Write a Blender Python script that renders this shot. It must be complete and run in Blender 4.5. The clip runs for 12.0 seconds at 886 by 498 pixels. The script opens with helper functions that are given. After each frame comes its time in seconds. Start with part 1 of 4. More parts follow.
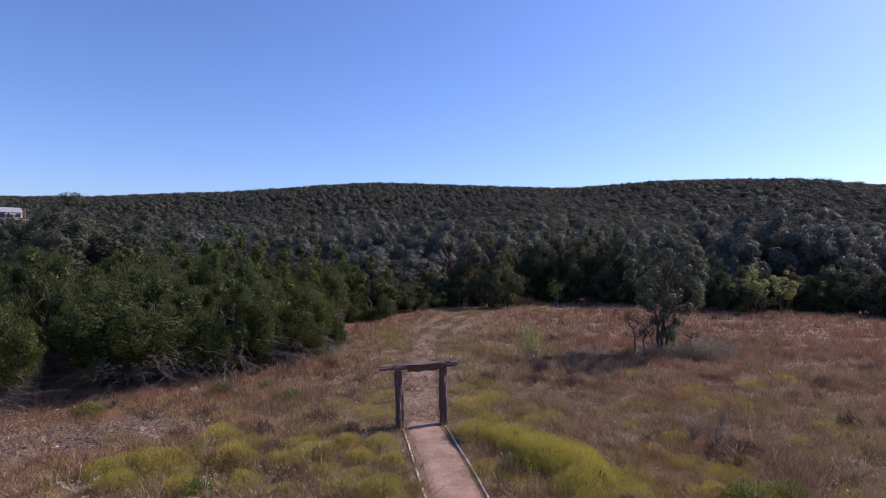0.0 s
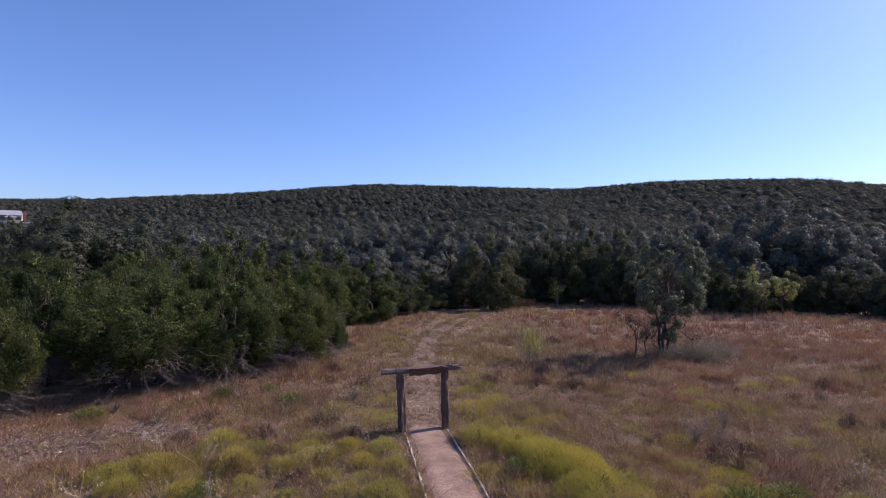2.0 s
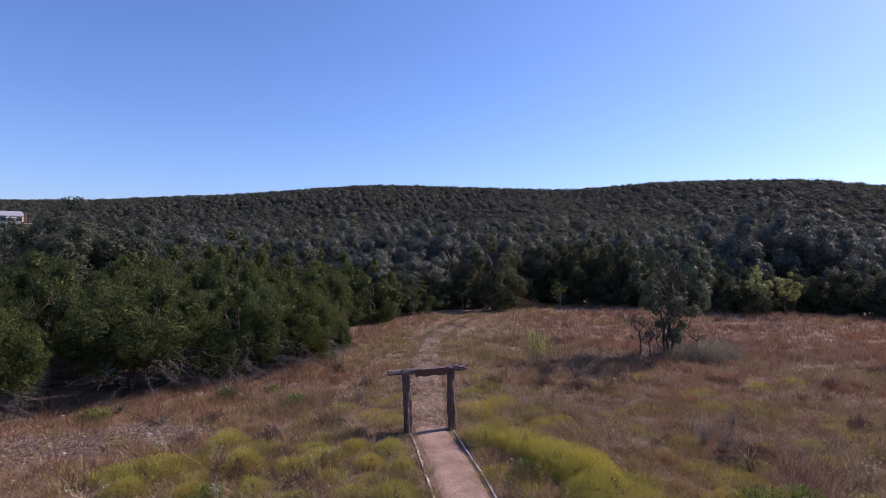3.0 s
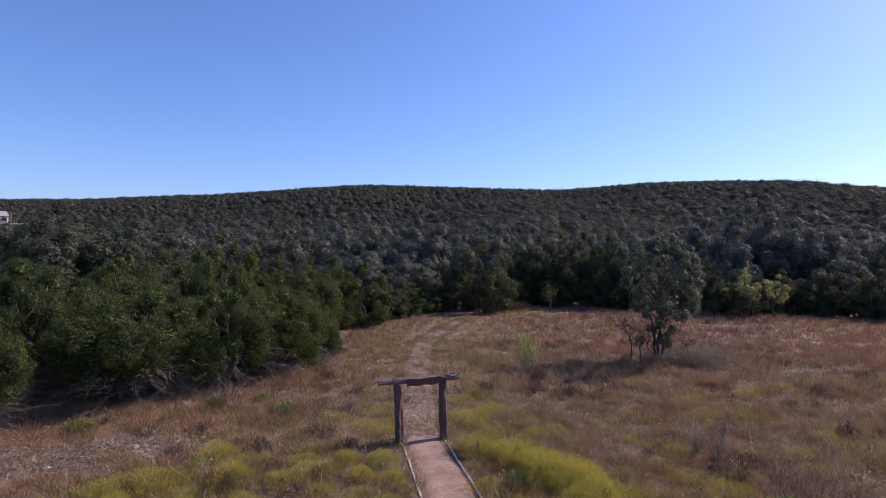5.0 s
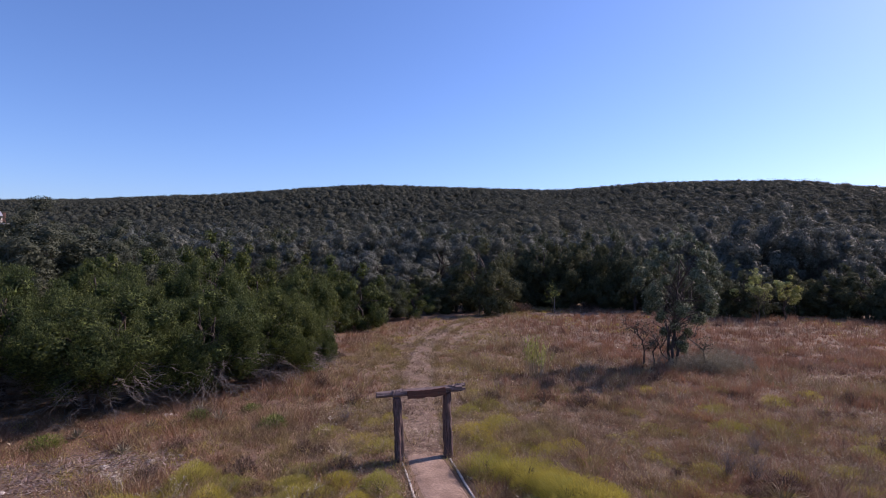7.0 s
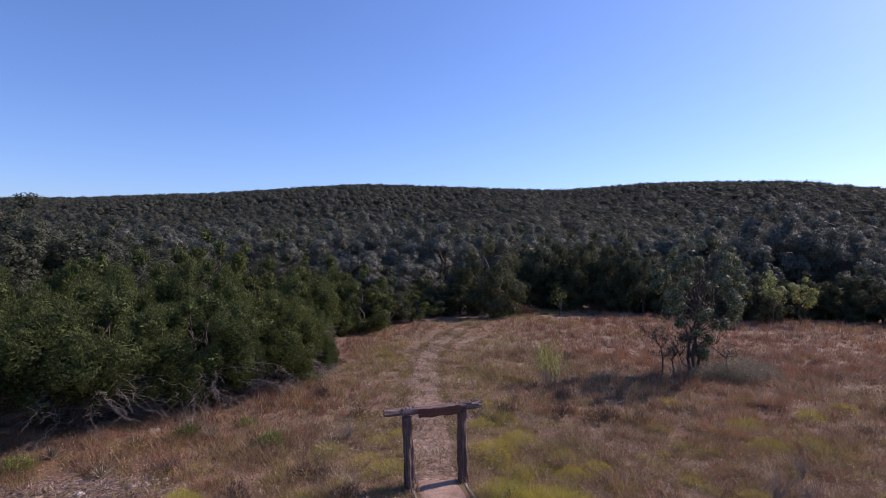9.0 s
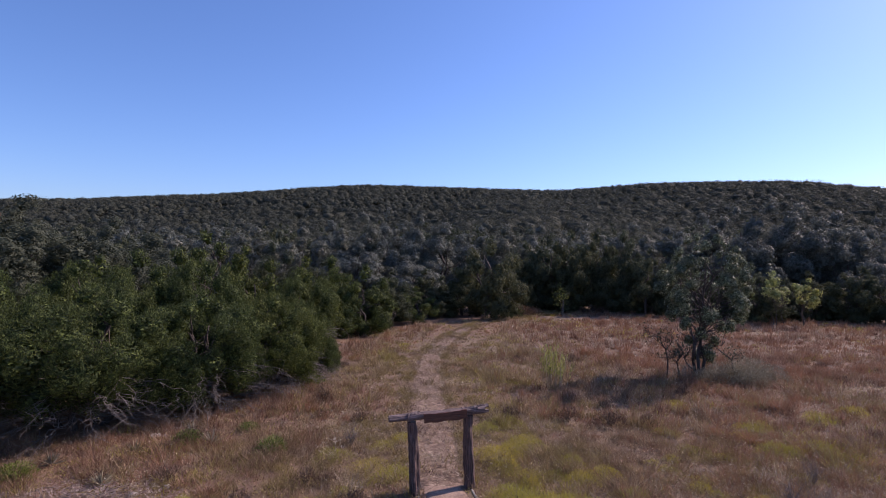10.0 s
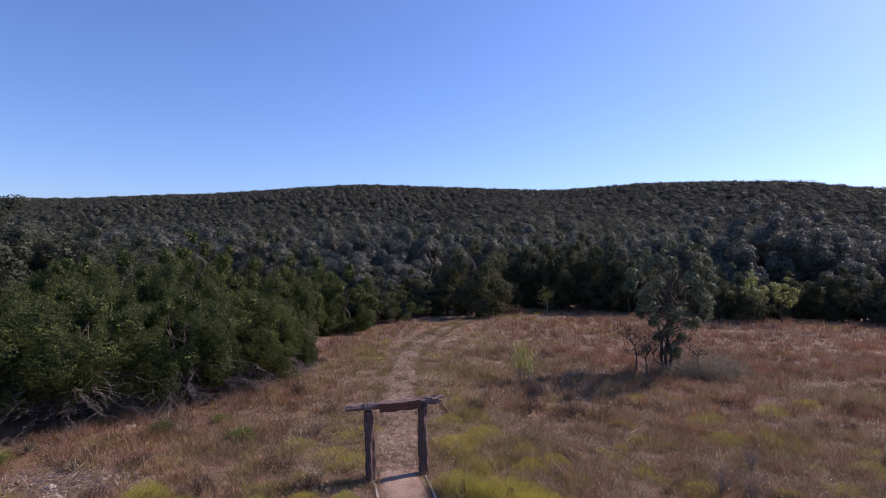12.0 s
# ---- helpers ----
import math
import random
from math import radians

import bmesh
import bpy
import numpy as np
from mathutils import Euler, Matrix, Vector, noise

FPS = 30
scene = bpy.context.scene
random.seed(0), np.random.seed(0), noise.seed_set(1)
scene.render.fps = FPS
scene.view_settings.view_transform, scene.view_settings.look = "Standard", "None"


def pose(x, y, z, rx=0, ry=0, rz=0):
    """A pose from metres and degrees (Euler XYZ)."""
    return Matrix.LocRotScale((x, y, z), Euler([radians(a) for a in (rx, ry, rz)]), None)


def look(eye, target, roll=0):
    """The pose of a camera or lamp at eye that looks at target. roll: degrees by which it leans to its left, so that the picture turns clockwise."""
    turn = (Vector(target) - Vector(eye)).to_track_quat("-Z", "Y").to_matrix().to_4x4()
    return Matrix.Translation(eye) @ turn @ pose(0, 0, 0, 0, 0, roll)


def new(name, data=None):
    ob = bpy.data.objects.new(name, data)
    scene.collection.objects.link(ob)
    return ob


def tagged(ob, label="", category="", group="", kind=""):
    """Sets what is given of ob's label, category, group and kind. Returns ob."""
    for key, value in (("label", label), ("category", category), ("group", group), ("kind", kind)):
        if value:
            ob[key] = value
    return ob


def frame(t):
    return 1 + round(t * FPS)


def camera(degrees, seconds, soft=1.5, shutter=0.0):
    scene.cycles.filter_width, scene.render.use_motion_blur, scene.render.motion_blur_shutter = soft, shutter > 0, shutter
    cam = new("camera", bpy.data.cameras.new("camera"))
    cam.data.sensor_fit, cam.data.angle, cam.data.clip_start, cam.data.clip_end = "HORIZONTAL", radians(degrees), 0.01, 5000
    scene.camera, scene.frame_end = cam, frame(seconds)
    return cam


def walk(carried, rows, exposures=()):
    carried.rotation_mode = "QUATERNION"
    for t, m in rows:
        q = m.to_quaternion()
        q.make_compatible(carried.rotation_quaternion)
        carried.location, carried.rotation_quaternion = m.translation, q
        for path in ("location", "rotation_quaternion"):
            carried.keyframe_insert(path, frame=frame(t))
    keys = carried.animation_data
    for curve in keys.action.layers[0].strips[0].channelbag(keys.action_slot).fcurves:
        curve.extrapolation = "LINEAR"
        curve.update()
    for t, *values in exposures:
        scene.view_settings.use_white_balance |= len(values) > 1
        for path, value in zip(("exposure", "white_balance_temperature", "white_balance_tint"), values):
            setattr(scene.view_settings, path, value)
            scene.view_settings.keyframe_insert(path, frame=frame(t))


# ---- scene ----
cam = camera(76.9, 12.0, soft=0.62)
PATH = [
    (0, (0.075, -0.004, 6.888), (0.018, 1.995, 6.878), 1.0),
    (0.5, (-0.191, -0.038, 6.903), (-0.25, 1.961, 6.894), 0.9),
    (1, (-0.147, -0.086, 6.934), (-0.207, 1.914, 6.926), 0.8),
    (1.5, (0.004, -0.095, 6.975), (-0.054, 1.904, 6.969), 0.8),
    (2, (0.029, -0.022, 6.99), (-0.029, 1.977, 6.984), 0.8),
    (2.5, (-0.077, 0.046, 6.976), (-0.138, 2.045, 6.971), 0.8),
    (3, (-0.199, 0.096, 6.957), (-0.258, 2.096, 6.954), 0.8),
    (5, (-0.25, 0.232, 7.293), (-0.275, 2.232, 7.289), 0.8),
    (5.5, (-0.274, 0.436, 7.278), (-0.294, 2.436, 7.274), 0.8),
    (6, (-0.354, 0.982, 7.244), (-0.374, 2.981, 7.24), 0.8),
    (6.5, (-0.428, 1.655, 7.224), (-0.448, 3.655, 7.22), 0.9),
    (7, (-0.488, 2.276, 7.185), (-0.507, 4.276, 7.183), 0.8),
    (7.2, (-0.515, 2.537, 7.172), (-0.534, 4.537, 7.17), 0.8),
    (9, (-1.012, 4.175, 7.244), (-1.027, 6.175, 7.241), 1.0),
    (9.5, (-1.141, 4.409, 7.278), (-1.156, 6.409, 7.276), 0.9),
    (10, (-1.192, 4.464, 7.288), (-1.206, 6.464, 7.287), 0.9),
    (10.5, (-0.987, 4.349, 7.326), (-1.001, 6.349, 7.323), 0.9),
    (11, (-0.641, 4.13, 7.332), (-0.653, 6.13, 7.33), 0.9),
    (11.5, (-0.195, 3.809, 7.31), (-0.204, 5.809, 7.307), 0.9),
    (12, (0.189, 3.524, 7.283), (0.181, 5.524, 7.281), 0.9),
]
walk(cam, [(t, look(eye, target, roll)) for t, eye, target, roll in PATH], [(0, 0.3, 5750, 29)])


# ---- world and sun ----
SUN_AZ, SUN_EL = 61.0, 37.0          # degrees right of +Y, degrees above the horizon
world = bpy.data.worlds.new("sky")
scene.world = world
world.use_nodes = True
wt = world.node_tree
sky = wt.nodes.new("ShaderNodeTexSky")
sky.sky_type = "NISHITA"
sky.sun_disc = False
sky.sun_elevation, sky.sun_rotation = radians(SUN_EL), radians(SUN_AZ)
sky.altitude, sky.air_density, sky.dust_density, sky.ozone_density = 300, 1.0, 0.75, 6.5
wt.links.new(sky.outputs[0], wt.nodes["Background"].inputs[0])
wt.nodes["Background"].inputs[1].default_value = 0.12
sun = new("sun", bpy.data.lights.new("sun", "SUN"))
sun.data.energy, sun.data.angle, sun.data.color = 5.0, radians(0.53), (1.0, 0.835, 0.61)
a, e = radians(SUN_AZ), radians(SUN_EL)
sun.matrix_world = look((60 * math.sin(a) * math.cos(e), 60 * math.cos(a) * math.cos(e), 60 * math.sin(e)), (0, 0, 0))


# ---- materials ----
def material(name, build):
    m = bpy.data.materials.new(name)
    m.use_nodes = True
    t = m.node_tree
    build(t, t.nodes["Principled BSDF"])
    return m


def node(t, kind, **values):
    n = t.nodes.new(kind)
    for k, v in values.items():
        n.inputs[k.replace("_", " ")].default_value = v
    return n


def ramp(t, source, stops):
    r = t.nodes.new("ShaderNodeValToRGB")
    while len(r.color_ramp.elements) < len(stops):
        r.color_ramp.elements.new(0.5)
    for el, (p, c) in zip(r.color_ramp.elements, stops):
        el.position, el.color = p, (*c, 1)
    t.links.new(source, r.inputs[0])
    return r.outputs[0]


def mix(t, fac, a, b, blend="MIX"):
    n = t.nodes.new("ShaderNodeMix")
    n.data_type, n.blend_type = "RGBA", blend
    for sock, v in ((n.inputs[0], fac), (n.inputs[6], a), (n.inputs[7], b)):
        if hasattr(v, "is_output"):
            t.links.new(v, sock)
        elif isinstance(v, (int, float)):
            sock.default_value = v
        else:
            sock.default_value = (*v, 1)
    return n.outputs[2]


def place_noise(t, scale, detail=4.0, rough=0.55, stretch=None, local=False):
    """Noise over the world position, or over the thing's own coordinates."""
    if local:
        c = t.nodes.new("ShaderNodeTexCoord").outputs["Object"]
    else:
        c = t.nodes.new("ShaderNodeNewGeometry").outputs["Position"]
    if stretch:
        mp = t.nodes.new("ShaderNodeMapping")
        mp.inputs["Scale"].default_value = stretch
        t.links.new(c, mp.inputs[0])
        c = mp.outputs[0]
    n = node(t, "ShaderNodeTexNoise", Scale=scale, Detail=detail, Roughness=rough)
    t.links.new(c, n.inputs["Vector"])
    return n.outputs["Fac"]


def bump(t, p, height, strength, distance):
    b = node(t, "ShaderNodeBump", Strength=strength, Distance=distance)
    t.links.new(height, b.inputs["Height"])
    t.links.new(b.outputs[0], p.inputs["Normal"])


def leaf_material(name, dark, mid, light, rough=0.5, glow=0.25, tint=0.25, patch=None, gloss=0.25, relief=None):
    """Foliage: each leaf, each plant and each patch of ground differ a little; some light passes through."""
    def build(t, p):
        isl = t.nodes.new("ShaderNodeNewGeometry").outputs["Random Per Island"]
        col = ramp(t, isl, [(0.0, dark), (0.55, mid), (1.0, light)])
        rnd = t.nodes.new("ShaderNodeObjectInfo").outputs["Random"]
        shift = ramp(t, rnd, [(0.0, (0.72, 0.8, 0.85)), (0.5, (1, 1, 1)), (1.0, (1.25, 1.12, 0.85))])
        col = mix(t, tint * 2, col, shift, "MULTIPLY")
        if patch:
            col = mix(t, ramp(t, place_noise(t, patch[0], 3), [(0.4, (0, 0, 0)), (0.62, (1, 1, 1))]), col, patch[1])
            col = mix(t, 1.0, col, ramp(t, place_noise(t, patch[0] * 6, 4, 0.6), [(0.34, (0.62, 0.6, 0.58)), (0.64, (1.3, 1.28, 1.22))]), "MULTIPLY")
        t.links.new(col, p.inputs["Base Color"])
        p.inputs["Roughness"].default_value = rough
        p.inputs["Specular IOR Level"].default_value = gloss
        if relief:
            bump(t, p, place_noise(t, relief[0], 5, 0.7), 1.0, relief[1])
        tr = t.nodes.new("ShaderNodeBsdfTranslucent")
        t.links.new(col, tr.inputs["Color"])
        m = t.nodes.new("ShaderNodeMixShader")
        m.inputs[0].default_value = glow
        t.links.new(p.outputs[0], m.inputs[1])
        t.links.new(tr.outputs[0], m.inputs[2])
        t.links.new(m.outputs[0], t.nodes["Material Output"].inputs[0])
    return material(name, build)


JUNIPER = leaf_material("juniper_foliage", (0.03, 0.041, 0.014), (0.055, 0.073, 0.022), (0.165, 0.195, 0.046), 0.75, 0.34)
# darkest tones raised and blued in place of a haze veil
JUNIPER_DARK = leaf_material("dark_juniper_foliage", (0.045, 0.054, 0.03), (0.07, 0.08, 0.043), (0.112, 0.12, 0.058), 0.75, 0.36)
OAK = leaf_material("oak_foliage", (0.045, 0.053, 0.032), (0.07, 0.08, 0.05), (0.11, 0.122, 0.08), 0.65, 0.33)
OAK_SILVER = leaf_material("silvery_oak_foliage", (0.074, 0.082, 0.066), (0.12, 0.13, 0.106), (0.2, 0.21, 0.176), 0.6, 0.32)
# the bright end paints leaf highlights among the darker leaf tones
LONE_OAK = leaf_material("lone_oak_foliage", (0.048, 0.056, 0.029), (0.108, 0.124, 0.064), (0.31, 0.335, 0.19), 0.5, 0.28)
DRY_WEED = leaf_material("dry_brown_weed", (0.06, 0.036, 0.026), (0.13, 0.08, 0.055), (0.24, 0.17, 0.12), 0.7, 0.2)
YELLOW = leaf_material("yellowing_foliage", (0.14, 0.155, 0.05), (0.28, 0.3, 0.1), (0.46, 0.48, 0.19), 0.6, 0.4)
GREY_SHRUB = leaf_material("grey_green_foliage", (0.14, 0.125, 0.085), (0.25, 0.225, 0.16), (0.38, 0.345, 0.26), 0.55, 0.2)
WEED = leaf_material("green_weed", (0.08, 0.1, 0.025), (0.15, 0.18, 0.04), (0.24, 0.27, 0.07), 0.5, 0.3)
BROOMWEED = leaf_material("broomweed", (0.25, 0.215, 0.04), (0.37, 0.33, 0.06), (0.5, 0.46, 0.11), 0.7, 0.45, 0.35)
# distance haze is put into these leaf colours: bluer and paler
FAR_WOOD = leaf_material("hazed_wood_foliage", (0.045, 0.051, 0.041), (0.066, 0.073, 0.058), (0.105, 0.113, 0.09), 0.8, 0.38, 0.1,
                         (0.13, (0.085, 0.09, 0.068)), 0.1, (1.3, 0.15))
DRY_GRASS = leaf_material("dry_grass", (0.125, 0.084, 0.05), (0.275, 0.198, 0.118), (0.5, 0.39, 0.25), 0.65, 0.28, 0.0,
                          (0.3, (0.26, 0.205, 0.08)))
RED_GRASS = leaf_material("reddish_bluestem", (0.115, 0.062, 0.042), (0.25, 0.148, 0.102), (0.46, 0.325, 0.235), 0.65, 0.28, 0.0,
                          (0.2, (0.285, 0.15, 0.09)))
MULCH = leaf_material("pinkish_wood_mulch", (0.16, 0.11, 0.095), (0.3, 0.22, 0.19), (0.48, 0.38, 0.33), 0.7, 0.05, 0.0)
WHITE_HEADS = leaf_material("pale_seed_heads", (0.4, 0.35, 0.25), (0.56, 0.5, 0.38), (0.7, 0.64, 0.5), 0.7, 0.2, 0.0)
STRAW = leaf_material("bleached_straw", (0.25, 0.19, 0.125), (0.39, 0.315, 0.215), (0.55, 0.465, 0.34), 0.6, 0.2, 0.0)


def ground_build(t, p):
    big, mid, fine = place_noise(t, 0.12), place_noise(t, 0.9, 6), place_noise(t, 14, 6, 0.7)
    col = ramp(t, mid, [(0.3, (0.10, 0.06, 0.04)), (0.55, (0.19, 0.125, 0.075)), (0.75, (0.3, 0.22, 0.14))])
    col = mix(t, ramp(t, big, [(0.42, (0, 0, 0)), (0.6, (0.7, 0.7, 0.7))]), col, (0.17, 0.09, 0.06))
    col = mix(t, 0.8, col, ramp(t, fine, [(0.3, (0.45, 0.45, 0.45)), (0.7, (1.3, 1.3, 1.3))]), "MULTIPLY")
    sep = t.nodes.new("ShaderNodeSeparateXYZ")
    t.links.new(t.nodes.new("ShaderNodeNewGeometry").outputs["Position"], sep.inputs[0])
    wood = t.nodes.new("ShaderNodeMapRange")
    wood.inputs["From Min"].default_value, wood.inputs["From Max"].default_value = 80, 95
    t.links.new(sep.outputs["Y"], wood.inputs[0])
    col = mix(t, wood.outputs[0], col, (0.045, 0.04, 0.027))      # darker brown ground beyond the meadow
    t.links.new(col, p.inputs["Base Color"])
    p.inputs["Roughness"].default_value = 0.95
    bump(t, p, fine, 0.6, 0.05)


def gravel_build(t, p):
    mid, fine = place_noise(t, 1.3, 6), place_noise(t, 17, 8, 0.85)
    col = ramp(t, mid, [(0.35, (0.23, 0.15, 0.108)), (0.65, (0.36, 0.25, 0.185))])
    col = mix(t, 0.85, col, ramp(t, fine, [(0.36, (0.4, 0.37, 0.35)), (0.62, (1.3, 1.3, 1.3))]), "MULTIPLY")
    t.links.new(col, p.inputs["Base Color"])
    p.inputs["Roughness"].default_value = 0.95
    bump(t, p, fine, 0.8, 0.03)


def trail_build(t, p):
    mid, fine = place_noise(t, 3.5, 8, 0.8), place_noise(t, 7, 8, 0.9, (1, 0.6, 1))
    col = ramp(t, mid, [(0.38, (0.085, 0.05, 0.033)), (0.5, (0.19, 0.12, 0.08)), (0.62, (0.37, 0.275, 0.2))])
    col = mix(t, 0.9, col, ramp(t, fine, [(0.38, (0.4, 0.37, 0.35)), (0.62, (1.3, 1.3, 1.3))]), "MULTIPLY")
    t.links.new(col, p.inputs["Base Color"])
    p.inputs["Roughness"].default_value = 0.95
    bump(t, p, fine, 0.7, 0.04)


def wood_build(dark, light, grain=(14, 14, 1.2), scale=3.0, rough=0.85, knots=0.8):
    def build(t, p):
        g, s = place_noise(t, scale, 6, 0.65, grain, True), place_noise(t, 2.2, 4, 0.6, None, True)
        col = ramp(t, g, [(0.32, dark), (0.7, light)])
        col = mix(t, knots, col, ramp(t, s, [(0.3, (0.6, 0.58, 0.56)), (0.7, (1.15, 1.15, 1.15))]), "MULTIPLY")
        t.links.new(col, p.inputs["Base Color"])
        p.inputs["Roughness"].default_value = rough
        bump(t, p, g, 0.8, 0.02)
    return build


GROUND = material("dry_soil_and_litter", ground_build)
GRAVEL = material("decomposed_granite", gravel_build)
TRAIL = material("mown_straw_trail", trail_build)
BARK = material("dark_bark", wood_build((0.03, 0.022, 0.018), (0.11, 0.085, 0.07)))
DEADWOOD = material("grey_deadwood", wood_build((0.1, 0.085, 0.075), (0.27, 0.235, 0.21)))
DEADTWIG = material("dead_juniper_twigs", wood_build((0.09, 0.075, 0.067), (0.3, 0.255, 0.23)))
LOG = material("peeled_cedar_log", wood_build((0.02, 0.012, 0.011), (0.2, 0.12, 0.1), (11, 11, 0.7), 2.0))
BEAM = material("weathered_cedar_beam", wood_build((0.035, 0.022, 0.02), (0.28, 0.2, 0.185), (1.0, 14, 14), 2.5))
SIGN = material("stained_sign_board", wood_build((0.075, 0.026, 0.014), (0.16, 0.06, 0.033), (1.2, 20, 14), 2.0, 0.7))
EDGING = material("weathered_edging_board", wood_build((0.38, 0.34, 0.3), (0.72, 0.68, 0.62), (1.5, 18, 18), 2.0))
STONE = material("pale_limestone", wood_build((0.34, 0.29, 0.25), (0.6, 0.54, 0.48), (1, 1, 1), 6.0))
ROOFING = material("grey_metal_roof", wood_build((0.3, 0.31, 0.33), (0.4, 0.41, 0.43), (6, 0.4, 1), 1.0, 0.5, 0.3))
STUCCO = material("tan_stucco", wood_build((0.42, 0.38, 0.33), (0.52, 0.48, 0.42), (1, 1, 1), 2.0, 0.9, 0.3))
REDBRICK = material("red_brown_masonry", wood_build((0.16, 0.085, 0.06), (0.26, 0.14, 0.1), (1, 1, 3), 3.0, 0.9, 0.5))


def glass_build(t, p):
    p.inputs["Base Color"].default_value = (0.03, 0.04, 0.05, 1)
    p.inputs["Roughness"].default_value = 0.08


PANE = material("dark_window_pane", glass_build)


# ---- mesh helpers ----
def mesh_from(name, verts, faces, mat, smooth=False):
    """A mesh from an array of places and an array of faces that all have as many corners."""
    verts, faces = np.asarray(verts, np.float32), np.asarray(faces, np.int32)
    me = bpy.data.meshes.new(name)
    n, k = faces.shape
    me.vertices.add(len(verts))
    me.vertices.foreach_set("co", verts.ravel())
    me.loops.add(n * k)
    me.loops.foreach_set("vertex_index", faces.ravel())
    me.polygons.add(n)
    me.polygons.foreach_set("loop_start", np.arange(0, n * k, k, dtype=np.int32))
    if smooth:
        me.polygons.foreach_set("use_smooth", np.ones(n, bool))
    me.materials.append(mat)
    me.update(calc_edges=True)
    me.validate()
    return me


def part(name, data, mat, parent, label=""):
    """One mesh object under a thing or a part; data is a bmesh or a finished mesh."""
    if isinstance(data, bmesh.types.BMesh):
        me = bpy.data.meshes.new(name)
        data.to_mesh(me)
        data.free()
        me.materials.append(mat)
    else:
        me = data
    ob = new(name, me)
    ob.parent = parent
    return tagged(ob, label)


def thing(name, at, label, category, group="", turn=0.0):
    ob = new(name)
    ob.empty_display_size = 0.2
    ob.matrix_basis = pose(*at, 0, 0, turn)
    return tagged(ob, label, category, group)


def unit(v):
    return v / np.maximum(np.linalg.norm(v, axis=-1, keepdims=True), 1e-9)


def tubes(paths, sides=6):
    """Tapered tubes: each path is a list of (x, y, z, radius). Returns places and quads."""
    verts, faces, off = [], [], 0
    for pts in paths:
        pts = np.asarray(pts, float)
        c, r = pts[:, :3], pts[:, 3]
        d = unit(np.gradient(c, axis=0))
        ref = np.where(np.abs(d[:, 2:3]) < 0.9, [[0, 0, 1.0]], [[1.0, 0, 0]])
        u = unit(np.cross(d, ref))
        w = np.cross(d, u)
        ang = np.arange(sides) * 2 * np.pi / sides
        ring = c[:, None] + r[:, None, None] * (np.cos(ang)[None, :, None] * u[:, None] + np.sin(ang)[None, :, None] * w[:, None])
        verts.append(ring.reshape(-1, 3))
        for i in range(len(pts) - 1):
            for j in range(sides):
                k = (j + 1) % sides
                faces.append((off + i * sides + j, off + i * sides + k, off + (i + 1) * sides + k, off + (i + 1) * sides + j))
        off += len(pts) * sides
    return np.concatenate(verts), np.array(faces)


def leaves(r, base, way, length, width, fold=0.25, normal=None, three=False):
    """A kite-shaped leaf or spray at each base, along each way, facing its normal if one is given. Returns places and faces."""
    n = len(base)
    way = unit(way)
    side = unit(np.cross(way, unit(r.normal(size=(n, 3))) if normal is None else normal))
    up = np.cross(side, way)
    L, W = length[:, None], width[:, None]
    if three:
        v = np.stack([base - side * W * 0.5, base + side * W * 0.5, base + way * L], 1)
        return v.reshape(-1, 3), np.arange(3 * n).reshape(n, 3)
    v = np.stack([base, base + way * L * 0.45 + side * W * 0.5 + up * W * fold, base + way * L, base + way * L * 0.45 - side * W * 0.5 + up * W * fold], 1)
    return v.reshape(-1, 3), np.arange(4 * n).reshape(n, 4)


def bent(r, p, q, r0, r1, steps=5, wob=0.12):
    """A limb from p to q that wanders and tapers."""
    p, q = np.asarray(p, float), np.asarray(q, float)
    s = np.linspace(0, 1, steps)[:, None]
    c = p + (q - p) * s
    c[1:-1] += r.normal(size=(steps - 2, 3)) * wob * np.linalg.norm(q - p) * np.array([1, 1, 0.5])
    c[:, 2] += np.sin(s[:, 0] * np.pi) * 0.08 * np.linalg.norm(q - p)
    return np.column_stack([c, np.linspace(r0, r1, steps)])


def ball(k):
    bm = bmesh.new()
    bmesh.ops.create_icosphere(bm, subdivisions=k, radius=1)
    v = np.array([tuple(p.co) for p in bm.verts])
    f = np.array([[p.index for p in q.verts] for q in bm.faces])
    bm.free()
    return v, f


SMALL_BALL = ball(1)


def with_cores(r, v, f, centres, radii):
    """Adds an uneven solid inner mass at each centre to a mesh of triangles, to block light."""
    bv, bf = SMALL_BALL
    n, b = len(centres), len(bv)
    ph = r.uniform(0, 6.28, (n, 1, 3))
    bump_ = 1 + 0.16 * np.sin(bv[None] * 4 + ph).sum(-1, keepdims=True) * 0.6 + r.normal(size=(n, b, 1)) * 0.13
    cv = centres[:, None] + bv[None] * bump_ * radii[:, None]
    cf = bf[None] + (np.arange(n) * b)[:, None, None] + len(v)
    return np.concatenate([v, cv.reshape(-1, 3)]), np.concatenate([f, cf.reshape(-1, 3)])


